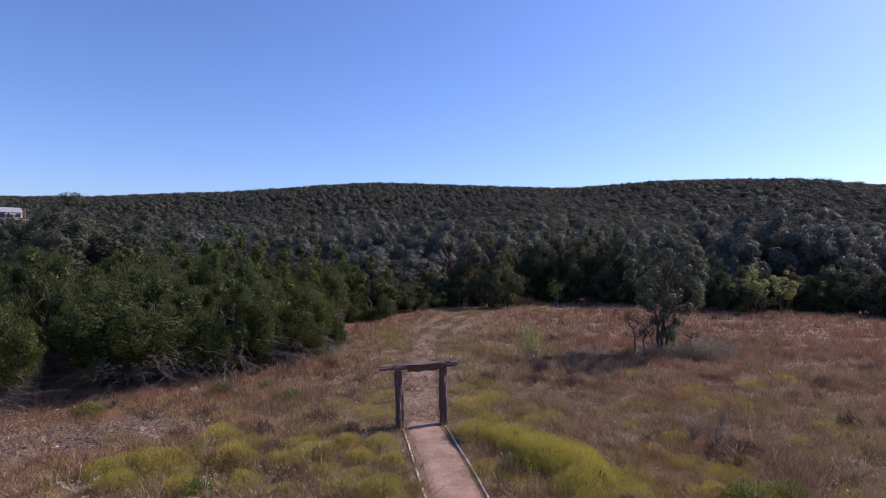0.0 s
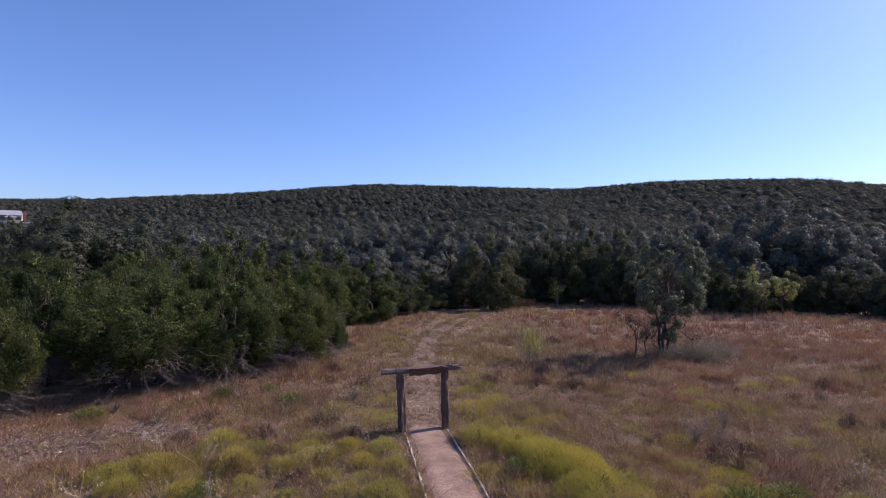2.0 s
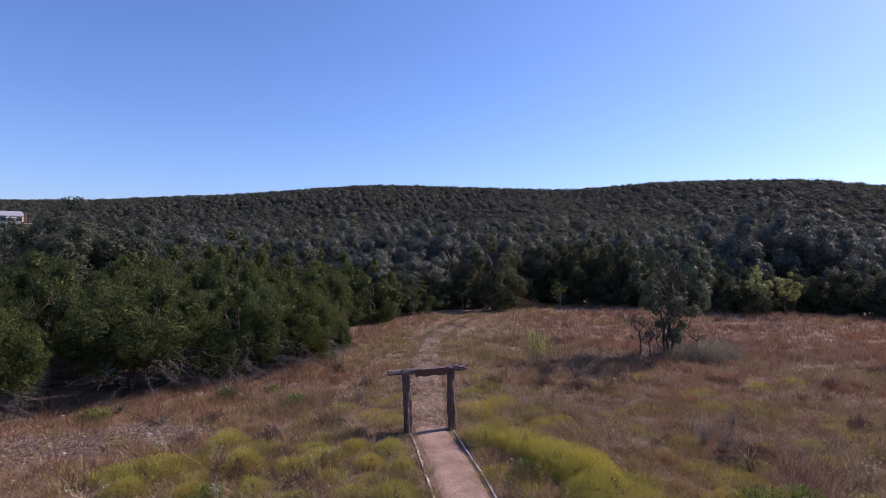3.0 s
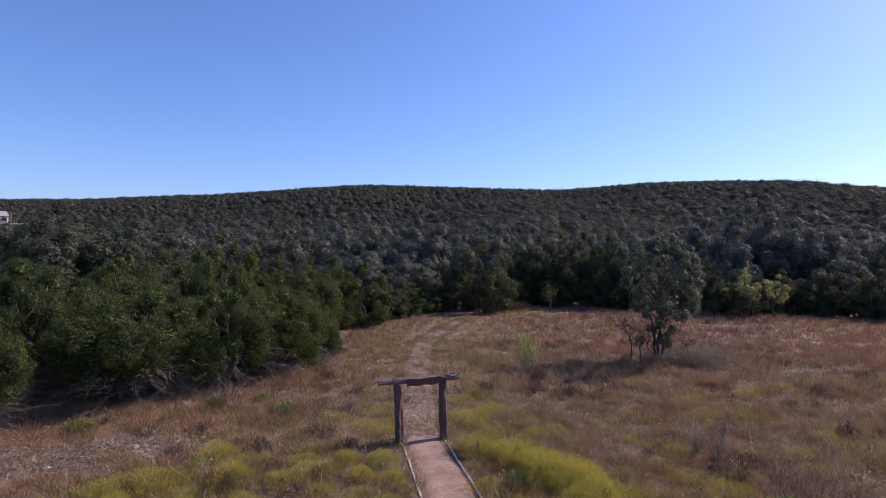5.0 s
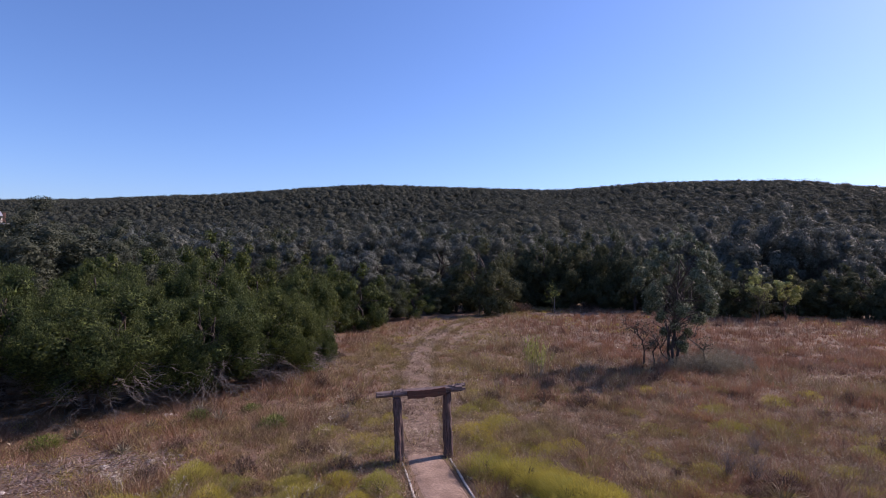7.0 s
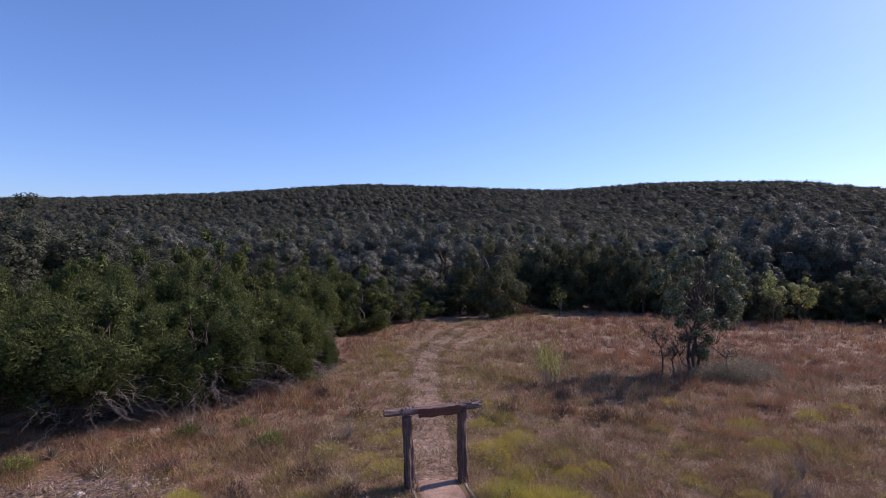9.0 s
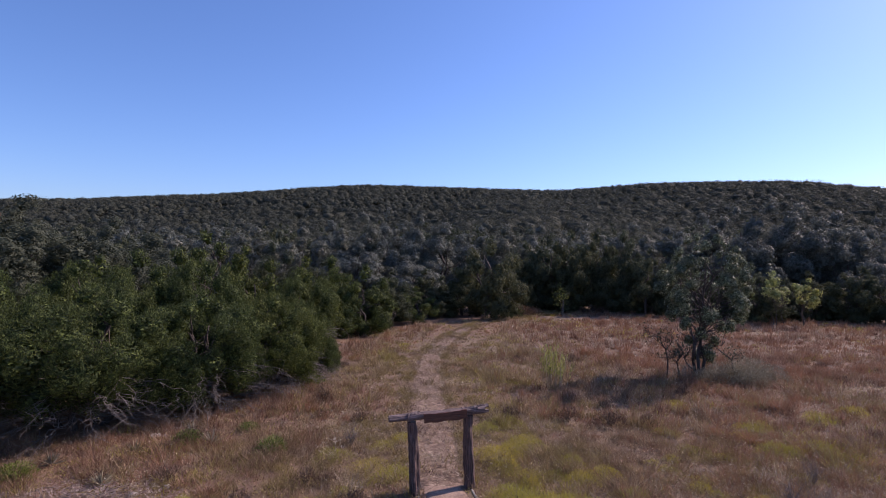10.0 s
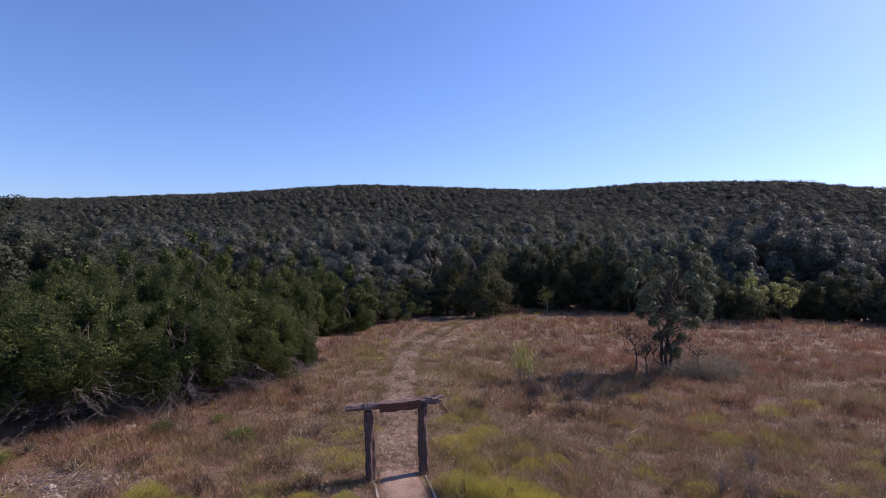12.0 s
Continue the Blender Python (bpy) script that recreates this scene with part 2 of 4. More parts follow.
def crown(r, height, spread, low, clumps, per, size, shape, mat, name, clump_size=0.5, rise=0.6, lobes=14, tall=1.0, core=0.0, slim=1.0, lobe=1.0, flat=0.85):
    """A crown of small leaves: they cover rounded tufts, the tufts cover lobes. shape: width of the crown by height, from its foot to its tip.
    Returns the mesh and the places of the tufts."""
    s = np.linspace(0, 1, len(shape))
    h = np.linspace(0.04, 0.97, 200)
    weight = np.interp(h, s, shape) + 0.12
    cum = np.cumsum(weight / weight.sum())
    hh = np.interp((np.arange(lobes) + r.uniform(0.2, 0.8, lobes)) / lobes, cum, h)
    az = np.arange(lobes) * 2.39996 + r.normal(size=lobes) * 0.35
    lr = spread * lobe * r.uniform(0.24, 0.42, lobes) * (1.1 - 0.45 * hh) * (0.4 + 0.6 * np.interp(hh, s, shape))
    rad = np.maximum(0, spread * np.interp(hh, s, shape) * r.uniform(0.75, 1.12, lobes) - lr * 0.8)
    lc = np.column_stack([rad * np.cos(az), rad * np.sin(az), low + (height - low) * hh - lr * tall * 0.55 * hh])
    lc[-1] = (r.normal() * 0.1 * spread, r.normal() * 0.1 * spread, height - lr[-1] * tall)
    middle = np.array([0, 0, low + (height - low) * 0.3])
    away = unit(lc - middle)
    k = r.choice(lobes, clumps, p=lr ** 2 / (lr ** 2).sum())
    d1 = unit(unit(r.normal(size=(clumps, 3))) + away[k] * 0.55 + np.array([0, 0, 0.3]))
    c = lc[k] + d1 * (lr[k] * r.uniform(0.72, 1.08, clumps))[:, None] * np.array([1, 1, tall])
    c[:, 2] = np.maximum(c[:, 2], low * 0.8)
    cs = clump_size * r.uniform(0.5, 1.25, clumps)
    n = clumps * per
    i = np.repeat(np.arange(clumps), per)
    d = unit(r.normal(size=(n, 3)) + d1[i] * 0.6 + np.array([0, 0, 0.25]))
    base = c[i] + d * (cs[i] * r.uniform(0.6, 1.06, n))[:, None] * np.array([1, 1, tall])
    face = unit(d * 0.8 + d1[i] * 0.35 + r.normal(size=(n, 3)) * 0.15)
    way = r.normal(size=(n, 3)) * (0.8 * slim) + d * 0.35 + d1[i] * (1 - slim) + np.array([0, 0, rise])
    way = way - face * ((way * face).sum(1) * flat)[:, None]
    L = size * r.uniform(0.6, 1.5, n)
    v, f = leaves(r, base, way, L, L * slim * r.uniform(0.45, 0.85, n), 0.2, face, True)
    if core:                                   # the denser foliage inside each lobe, round an added solid core that blocks light
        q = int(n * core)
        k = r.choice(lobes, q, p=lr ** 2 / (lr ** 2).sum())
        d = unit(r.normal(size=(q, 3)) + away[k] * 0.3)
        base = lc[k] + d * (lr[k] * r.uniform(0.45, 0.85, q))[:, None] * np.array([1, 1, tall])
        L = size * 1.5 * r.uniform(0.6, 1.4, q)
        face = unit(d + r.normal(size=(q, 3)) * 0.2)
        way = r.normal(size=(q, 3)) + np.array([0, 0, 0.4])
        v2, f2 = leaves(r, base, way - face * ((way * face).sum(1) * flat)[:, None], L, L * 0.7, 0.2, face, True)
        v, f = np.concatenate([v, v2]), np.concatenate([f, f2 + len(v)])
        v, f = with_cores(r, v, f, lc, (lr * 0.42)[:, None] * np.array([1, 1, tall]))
    return mesh_from(name, v, f, mat), c


def tree_parts(name, seed, height, spread, low, clumps, per, size, shape, mat, clump_size=0.5, rise=0.6, stems=1, girth=0.14, limbs=16, dead=0, lean=0.25, lobes=14, tall=1.0, core=0.0, slim=1.0, lobe=1.0, flat=0.85):
    """The meshes of one tree: trunk with limbs, crown, and, where asked for, dead lower twigs."""
    r = np.random.default_rng(seed)
    cm, c = crown(r, height, spread, low, clumps, per, size, shape, mat, name + "_crown", clump_size, rise, lobes, tall, core, slim, lobe, flat)
    paths, forks = [], []
    for k in range(stems):
        ang = r.uniform(0, 6.28)
        foot = np.array([math.cos(ang), math.sin(ang), 0]) * (0.12 * stems if stems > 1 else 0)
        foot[2] = -0.25
        top = np.array([math.cos(ang), math.sin(ang), 0]) * spread * lean * r.uniform(0.5, 1.2) + np.array([0, 0, height * r.uniform(0.6, 0.82)])
        p = bent(r, foot, top, girth / math.sqrt(stems) * 1.15, girth * 0.2, 7, 0.05)
        paths.append(p)
        forks.append(p)
    for k in r.choice(len(c), min(limbs, len(c)), replace=False):
        p = forks[r.integers(len(forks))]
        j = int(np.clip(np.searchsorted(p[:, 2], c[k, 2] * r.uniform(0.35, 0.75)), 1, len(p) - 2))
        paths.append(bent(r, p[j, :3], p[j, :3] + (c[k] - p[j, :3]) * 0.84, p[j, 3] * 0.5, 0.01, 5, 0.07))
    k = np.empty(len(cm.vertices) * 3, np.float32)
    cm.vertices.foreach_get("co", k)
    grow = height / float(np.percentile(k[2::3], 99.8))
    k[2::3] *= grow
    cm.vertices.foreach_set("co", k)
    cm.update()
    paths = [np.asarray(q) * np.array([1, 1, grow, 1]) for q in paths]
    out = [("trunk", mesh_from(name + "_trunk", *tubes(paths), BARK, True)), ("crown", cm)]
    if dead:
        tw = []
        for k in range(dead):
            ang, z0 = r.uniform(0, 6.28), r.uniform(0.3, height * 0.4)
            a0 = np.array([math.cos(ang), math.sin(ang), 0])
            q = a0 * spread * r.uniform(0.7, 1.1) + np.array([0, 0, max(0.1, z0 + r.uniform(-0.9, 0.3))])
            br = bent(r, a0 * spread * 0.15 + np.array([0, 0, z0]), q, 0.026, 0.006, 8, 0.035)
            tw.append(br)
            for m in range(6):
                b = br[r.integers(3, 8), :3]
                e2 = b + r.normal(size=3) * 0.3 + a0 * 0.5 + np.array([0, 0, -0.22])
                e2[2] = max(e2[2], 0.05)
                tw.append(bent(r, b, e2, 0.01, 0.003, 5, 0.05))
        out.append(("dead_wood", mesh_from(name + "_dead", *tubes(tw, 3), DEADTWIG)))
    return out


def plant(name, parts, at, label, category, group, turn=0.0, scale=1.0, wide=None):
    ob = thing(name, at, label, category, group, turn)
    w = scale if wide is None else wide
    ob.scale = (w, w, scale)
    for n, me in parts:
        tagged(part(n, me, None, ob), kind="stuff" if n == "woody_base" else "")
    return ob


# ---- the lie of the land ----
RIDGE = [(-1.4, 36), (-0.84, 41), (-0.68, 42), (-0.53, 45), (-0.42, 47), (-0.32, 50.6), (-0.22, 54.5), (-0.136, 56.4), (-0.014, 55.8), (0.087, 54.6),
         (0.197, 53.5), (0.267, 55.7), (0.336, 58.8), (0.405, 60.8), (0.475, 62.5), (0.6, 62.4), (0.68, 59.4), (0.75, 58.8), (1.4, 50)]
RU, RZ = np.array(RIDGE).T


def fbm(x, y, s, seed):
    """A smooth, uneven swell made of a few crossing waves."""
    r = np.random.default_rng(seed)
    out = np.zeros_like(x, dtype=float)
    for k in range(6):
        a, w, p = r.uniform(0, 6.28), r.uniform(0.7, 2.2), r.uniform(0, 6.28)
        out += np.sin((x * math.cos(a) + y * math.sin(a)) * w / s + p) / 6
    return out


def smooth(v):
    v = np.clip(v, 0, 1)
    return v * v * (3 - 2 * v)


def land(x, y):
    x, y = np.asarray(x, float), np.asarray(y, float)
    u = x / np.maximum(y, 60)
    top = np.interp(u, RU, RZ) - 4.7
    s = np.clip((y - 95) / 355, 0, 1)
    even = top * (0.35 * s + 0.65 * smooth(s))
    stepped = 5.5 * smooth((y - 95) / 70) + (top - 5.5) * smooth((y - 225) / 225)      # a low shoulder, then the hill
    rise = stepped + (even - stepped) * smooth((u + 0.12) / 0.3)
    mid = smooth((y - 110) / 120) * (1 - smooth((y - 330) / 110))
    rise = rise + (fbm(x, y, 38, 3) * 5.0 + fbm(x * 0.4, y, 24, 17) * 3.5) * mid
    rise = rise - smooth((y - 455) / 500) * top * 0.8
    near = fbm(x, y, 5.5, 5) * 0.16 + fbm(x, y, 1.7, 8) * 0.04
    flat = smooth((np.abs(x + 0.8) - 1.4) / 4)
    near = near * np.where((y > 0) & (y < 70), 0.08 + 0.92 * flat, 1)
    return near + np.where(y > 95, rise, 0)


def stretch_axis(lo, hi, fine_lo, fine_hi, step, grow=1.22):
    mid = list(np.arange(fine_lo, fine_hi + step, step))
    out, s, v = [], step, mid[-1]
    while v < hi:
        s *= grow
        v += s
        out.append(v)
    back, s, v = [], step, mid[0]
    while v > lo:
        s *= grow
        v -= s
        back.append(v)
    return np.array(back[::-1] + mid + out)


gx = stretch_axis(-3500, 3500, -30, 45, 1.0, 1.1)
gy = stretch_axis(-3000, 4200, 8, 72, 1.0, 1.06)
X, Y = np.meshgrid(gx, gy)
V = np.column_stack([X.ravel(), Y.ravel(), land(X, Y).ravel()])
nx, ny = len(gx), len(gy)
ii = (np.arange(ny - 1)[:, None] * nx + np.arange(nx - 1)[None, :]).ravel()
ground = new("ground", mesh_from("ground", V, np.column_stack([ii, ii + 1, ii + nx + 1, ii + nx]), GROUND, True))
tagged(ground, "dry brown soil and grass litter of the meadow", "ground", kind="structure")

# ---- the trail: gravel up to the gate, worn straw beyond ----
GRAVEL_LINE = [(2.2, -30.0, 0.75), (1.4, -6.0, 0.75), (1.05, 4.0, 0.75), (0.6, 10.0, 0.78), (0.18, 15.2, 0.8), (-0.36, 18.0, 0.78), (-0.95, 20.4, 0.74), (-1.26, 21.6, 0.72)]
TRAIL_LINE = [(-1.2, 21.3, 0.85), (-1.5, 23.8, 1.05), (-1.8, 27.7, 1.02), (-2.15, 33.1, 0.95), (-2.3, 40, 0.8), (-1.5, 47.1, 0.75), (0.1, 53.7, 0.6), (2.2, 59.8, 0.6), (5.2, 63.5, 0.7), (9.5, 67.5, 0.8), (14, 73, 0.8)]


def along(line, y):
    a = np.array(line)
    return np.interp(y, a[:, 1], a[:, 0]), np.interp(y, a[:, 1], a[:, 2])


def strip(name, line, mat, lift, ragged, label, step=0.25):
    ys = np.arange(line[0][1], line[-1][1] + step / 2, step)
    cx, hw = along(line, ys)
    r = np.random.default_rng(len(line))
    cols = []
    jl, jr = r.normal(size=len(ys)) * ragged, r.normal(size=len(ys)) * ragged
    for k in np.linspace(-1, 1, 9):
        x = cx + k * hw + (jl if k < -0.9 else jr if k > 0.9 else 0)
        dip = lift * (1 - k ** 4) + 0.006
        cols.append(np.column_stack([x, ys, land(x, ys) + dip - (0.05 if abs(k) > 0.9 else 0)]))
    v = np.stack(cols, 1).reshape(-1, 3)
    i = (np.arange(len(ys) - 1)[:, None] * 9 + np.arange(8)[None]).ravel()
    ob = new(name, mesh_from(name, v, np.column_stack([i, i + 1, i + 10, i + 9]), mat, True))
    return tagged(ob, label, "path", kind="structure")


strip("gravel_path", GRAVEL_LINE, GRAVEL, 0.03, 0.02, "pinkish decomposed granite path between timber edging boards")
strip("trail", TRAIL_LINE, TRAIL, 0.02, 0.22, "worn trail of trampled straw and bare earth through the meadow")


def lane():
    """A short bare sandy track along the far edge of the meadow."""
    r = np.random.default_rng(15)
    xs = np.arange(6.4, 16.6, 0.3)
    mid = 66.1 + 0.25 * np.sin(xs * 0.7)
    cols = []
    for k in np.linspace(-1, 1, 7):
        y = mid + k * 0.75 * np.minimum(1, np.minimum(xs - 6.2, 16.9 - xs)) + r.normal(size=len(xs)) * 0.08
        cols.append(np.column_stack([xs, y, land(xs, y) + 0.012 * (1 - k ** 2) + (0.012 if abs(k) < 0.9 else -0.03)]))
    v = np.stack(cols, 1).reshape(-1, 3)
    i = (np.arange(len(xs) - 1)[:, None] * 7 + np.arange(6)[None]).ravel()
    ob = new("sandy_track", mesh_from("sandy_track", v, np.column_stack([i, i + 7, i + 8, i + 1]), TRAIL, True))
    return tagged(ob, "bare pinkish sandy track at the far edge of the meadow", "path", kind="structure")


lane()


def box(bm, size, m, bevel=0.0):
    g = bmesh.ops.create_cube(bm, size=1, matrix=m @ Matrix.Diagonal((*size, 1)))
    if bevel:
        edges = list({e for v in g["verts"] for e in v.link_edges})
        bmesh.ops.bevel(bm, geom=edges, offset=bevel, segments=1, affect="EDGES", profile=0.5)
    return bm


def edging(name, points, label):
    """A row of weathered boards on edge along the path, each a plank of its own."""
    r = np.random.default_rng(len(name) + int(points[0][0] * 10) % 7)
    root = thing(name, (0, 0, 0), label, "path edging", "path edging boards")
    for (x0, y0), (x1, y1) in zip(points, points[1:]):
        L, ang = math.hypot(x1 - x0, y1 - y0), math.atan2(y1 - y0, x1 - x0)
        bm = box(bmesh.new(), (L - 0.03, 0.065, 0.17), Matrix.Identity(4), 0.01)
        b = part("board", bm, EDGING, root)
        mx, my = (x0 + x1) / 2, (y0 + y1) / 2
        b.matrix_basis = pose(mx, my, float(land(mx, my)) - 0.04, r.normal() * 3, r.normal() * 0.6, math.degrees(ang) + r.normal() * 0.5)


edging("path_edging", [(-1.92, 20.95), (-1.55, 19.2), (-1.12, 17.1), (-0.72, 15.2), (-0.38, 13.2), (-0.1, 11.0), (0.1, 8.6), (0.25, 6.0), (0.4, 3.4), (0.5, 0.8), (0.6, -1.8)], "weathered pale timber boards edging the gravel path")
edging("path_edging", [(-0.33, 21.35), (0.06, 19.6), (0.52, 17.6), (0.98, 15.4), (1.2, 13.2), (1.42, 11.0), (1.62, 8.6), (1.8, 6.0), (1.95, 3.4), (2.05, 0.8), (2.15, -1.8)], "weathered pale timber boards edging the gravel path, partly overgrown")

# ---- the log gate ----
POST_L, POST_R = np.array([-2.04, 21.04]), np.array([-0.36, 21.58])


def log(r, p, q, r0, r1, sides=22, steps=44, rough=0.12):
    """A hand-peeled log: a tube with flutes, knots and flat sawn ends."""
    s = np.linspace(0, 1, steps)
    p, q = np.asarray(p, float), np.asarray(q, float)
    c = p + (q - p) * s[:, None]
    c += np.column_stack([np.sin(s * 5 + r.uniform(0, 6)) * 0.015, np.sin(s * 4 + r.uniform(0, 6)) * 0.015, np.zeros(steps)])
    d = unit(q - p)
    u = unit(np.cross(d, [0, 0, 1.0] if abs(d[2]) < 0.9 else [1.0, 0, 0]))
    w = np.cross(d, u)
    ang = np.arange(sides) * 2 * np.pi / sides
    ph = r.uniform(0, 6, 4)
    rad = (r0 + (r1 - r0) * s)[:, None] * (1 + rough * np.sin(ang * 3 + ph[0] + s[:, None] * 2) + rough * 0.7 * np.sin(ang * 5 + ph[1] - s[:, None] * 4)
                                          + rough * 0.6 * np.sin(s[:, None] * 23 + ph[2] + ang * 2) + r.normal(size=(steps, sides)) * rough * 0.22)
    ring = c[:, None] + rad[..., None] * (np.cos(ang)[None, :, None] * u + np.sin(ang)[None, :, None] * w)
    bm = bmesh.new()
    rows = [[bm.verts.new(v) for v in row] for row in ring]
    for a, b in zip(rows, rows[1:]):
        for j in range(sides):
            bm.faces.new((a[j], a[(j + 1) % sides], b[(j + 1) % sides], b[j]))
    bm.faces.new(rows[0][::-1])
    bm.faces.new(rows[-1])
    bmesh.ops.recalc_face_normals(bm, faces=bm.faces)
    return bm


def gate():
    r = np.random.default_rng(4)
    mid = (POST_L + POST_R) / 2
    d = POST_R - POST_L
    span, turn = float(np.hypot(*d)), math.degrees(math.atan2(d[1], d[0]))
    g = thing("log_gate", (mid[0], mid[1], 0), "rustic log gateway of dark cedar posts and beam over the trail", "gate", turn=turn)
    h = span / 2
    part("post", log(r, (-h, 0, -0.3), (-h - 0.11, 0, 2.14), 0.165, 0.135), LOG, g)
    part("post", log(r, (h, 0, -0.3), (h - 0.1, 0, 2.2), 0.165, 0.135), LOG, g)
    part("beam", log(r, (-h - 0.8, 0, 2.27), (h + 0.42, 0, 2.36), 0.095, 0.12, 18, 56, 0.1), BEAM, g, "weathered grey log beam with sawn and splintered ends")
    for x, z, w in ((-h - 0.08, 2.285, 0.36), (h - 0.06, 2.35, 0.5)):
        part("notched_joint", log(r, (x - w / 2, 0, z - 0.01), (x + w / 2, 0, z + 0.02), 0.118, 0.122, 16, 30, 0.1), BEAM, g, "rough hewn joint where beam meets post")
    part("beam_fork", log(r, (h + 0.2, 0.03, 2.41), (h + 0.56, 0.02, 2.45), 0.085, 0.05, 10, 8, 0.16), BEAM, g)
    part("beam_fork", log(r, (h + 0.2, -0.05, 2.31), (h + 0.54, -0.07, 2.33), 0.075, 0.04, 10, 8, 0.16), BEAM, g)
    bm = bmesh.new()                      # the board: sagging along its top edge, slanted at both ends
    n, top, low = 14, [], []
    for k in range(n + 1):
        x = -0.69 + 1.34 * k / n
        sag = 0.035 * math.sin(math.pi * k / n) + 0.008 * math.sin(k * 2.3)
        top.append((x, 2.405 + 0.05 * k / n - sag))
        low.append((x + 0.03, 2.12 + 0.05 * k / n + 0.016 * math.sin(k * 1.1)))
    ring = top + low[::-1]
    front, back = [bm.verts.new((x, -0.205, z)) for x, z in ring], [bm.verts.new((x, -0.155, z)) for x, z in ring]
    m = n + 1
    for k in range(n):
        j = 2 * m - 1 - k
        bm.faces.new((front[k], front[k + 1], front[j - 1], front[j]))
        bm.faces.new((back[k + 1], back[k], back[j], back[j - 1]))
    for k in range(2 * m):
        j = (k + 1) % (2 * m)
        bm.faces.new((front[j], front[k], back[k], back[j]))
    bmesh.ops.recalc_face_normals(bm, faces=bm.faces)
    part("sign_board", bm, SIGN, g, "dark red-brown stained wooden sign board")
    for x in (-0.42, 0.4):
        bm = bmesh.new()
        bmesh.ops.create_cone(bm, cap_ends=True, segments=10, radius1=0.022, radius2=0.016, depth=0.03, matrix=pose(x, -0.215, 2.25 + x * 0.05, 90, 0, 0))
        part("bolt", bm, BARK, g)


gate()

# ---- trees ----
DOME = [0.7, 0.95, 1.0, 0.98, 0.9, 0.76, 0.55, 0.25]
CONE = [0.55, 0.95, 1.0, 0.95, 0.84, 0.68, 0.46, 0.2]
ROUND = [0.35, 0.8, 1.0, 1.0, 0.92, 0.75, 0.45, 0.15]
SPIRE = [0.5, 0.85, 0.95, 0.85, 0.7, 0.52, 0.36, 0.2, 0.08]
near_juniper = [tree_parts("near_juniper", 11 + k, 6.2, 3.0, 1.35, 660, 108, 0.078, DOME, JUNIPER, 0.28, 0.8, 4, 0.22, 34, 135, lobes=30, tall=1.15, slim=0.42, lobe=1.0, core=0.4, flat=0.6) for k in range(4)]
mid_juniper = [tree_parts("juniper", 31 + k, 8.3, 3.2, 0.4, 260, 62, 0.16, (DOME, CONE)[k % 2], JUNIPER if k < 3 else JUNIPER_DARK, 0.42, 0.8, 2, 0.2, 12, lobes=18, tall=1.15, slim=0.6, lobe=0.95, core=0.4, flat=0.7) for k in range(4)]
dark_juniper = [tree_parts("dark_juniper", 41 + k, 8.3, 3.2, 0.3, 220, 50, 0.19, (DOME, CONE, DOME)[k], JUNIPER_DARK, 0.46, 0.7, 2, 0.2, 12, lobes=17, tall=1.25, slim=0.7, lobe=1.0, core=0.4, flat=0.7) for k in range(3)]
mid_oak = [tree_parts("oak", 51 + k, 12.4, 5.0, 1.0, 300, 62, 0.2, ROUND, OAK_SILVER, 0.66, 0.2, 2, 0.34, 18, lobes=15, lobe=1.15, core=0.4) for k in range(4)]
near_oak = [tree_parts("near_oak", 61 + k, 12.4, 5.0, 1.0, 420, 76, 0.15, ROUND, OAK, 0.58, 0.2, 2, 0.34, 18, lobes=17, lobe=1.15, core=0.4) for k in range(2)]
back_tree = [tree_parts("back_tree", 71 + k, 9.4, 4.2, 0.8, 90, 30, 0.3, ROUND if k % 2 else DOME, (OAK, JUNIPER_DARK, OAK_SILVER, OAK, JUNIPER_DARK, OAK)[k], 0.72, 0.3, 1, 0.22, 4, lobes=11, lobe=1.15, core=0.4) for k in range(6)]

JUN_LABEL, OAK_LABEL = "bushy green ashe juniper with dead grey lower branches", "broad dark live oak with a dense silvery-green crown"


def stand(kind, rows, name, label, category, group, base_h):
    """Trees one by one: x, y, height, half width."""
    r = np.random.default_rng(len(rows))
    for k, (x, y, h, w) in enumerate(rows):
        parts = kind[k % len(kind)]
        at = (x, y, float(land(x, y)) - 0.03)
        plant(name, parts, at, label, category, group, r.uniform(0, 360), h / base_h[0], w / base_h[1])


NEAR_J = [(-19.3, 20.9, 4.5, 2.8), (-22.6, 28.0, 5.7, 3.1), (-15.7, 26.6, 5.6, 3.8), (-12.0, 29.4, 5.0, 3.2), (-19.5, 33.0, 6.3, 2.9),
          (-15.2, 36.5, 6.3, 2.8), (-9.9, 33.0, 4.9, 2.8), (-10.0, 38.0, 5.6, 2.5), (-8.0, 35.2, 2.4, 1.2), (-20.3, 26.4, 6.5, 3.3), (-24.6, 31.2, 5.4, 3.0)]
MID_J = [(-18.2, 45, 8.2, 3.0), (-19.2, 42, 7.0, 2.8), (-15.3, 44, 7.1, 2.8), (-14.9, 50, 7.7, 3.0), (-11.5, 46, 6.5, 2.6), (-11.6, 54, 6.5, 2.8), (-8.3, 52.5, 5.8, 2.7), (-6.4, 57, 4.5, 2.4), (-4.3, 60, 3.4, 2.2), (3.5, 64.5, 8.5, 3.6), (0.6, 66, 4.7, 2.6), (9.1, 76, 8.3, 3.2), (11.4, 74, 9.2, 3.2), (14.4, 74, 9.6, 3.2), (17.3, 74, 9.8, 3.4), (20.4, 73, 9.6, 3.2), (22.4, 70, 7.7, 3.0), (25.9, 70, 7.1, 3.0), (29.3, 70, 6.5, 3.0), (31.5, 68, 6.2, 2.8)]
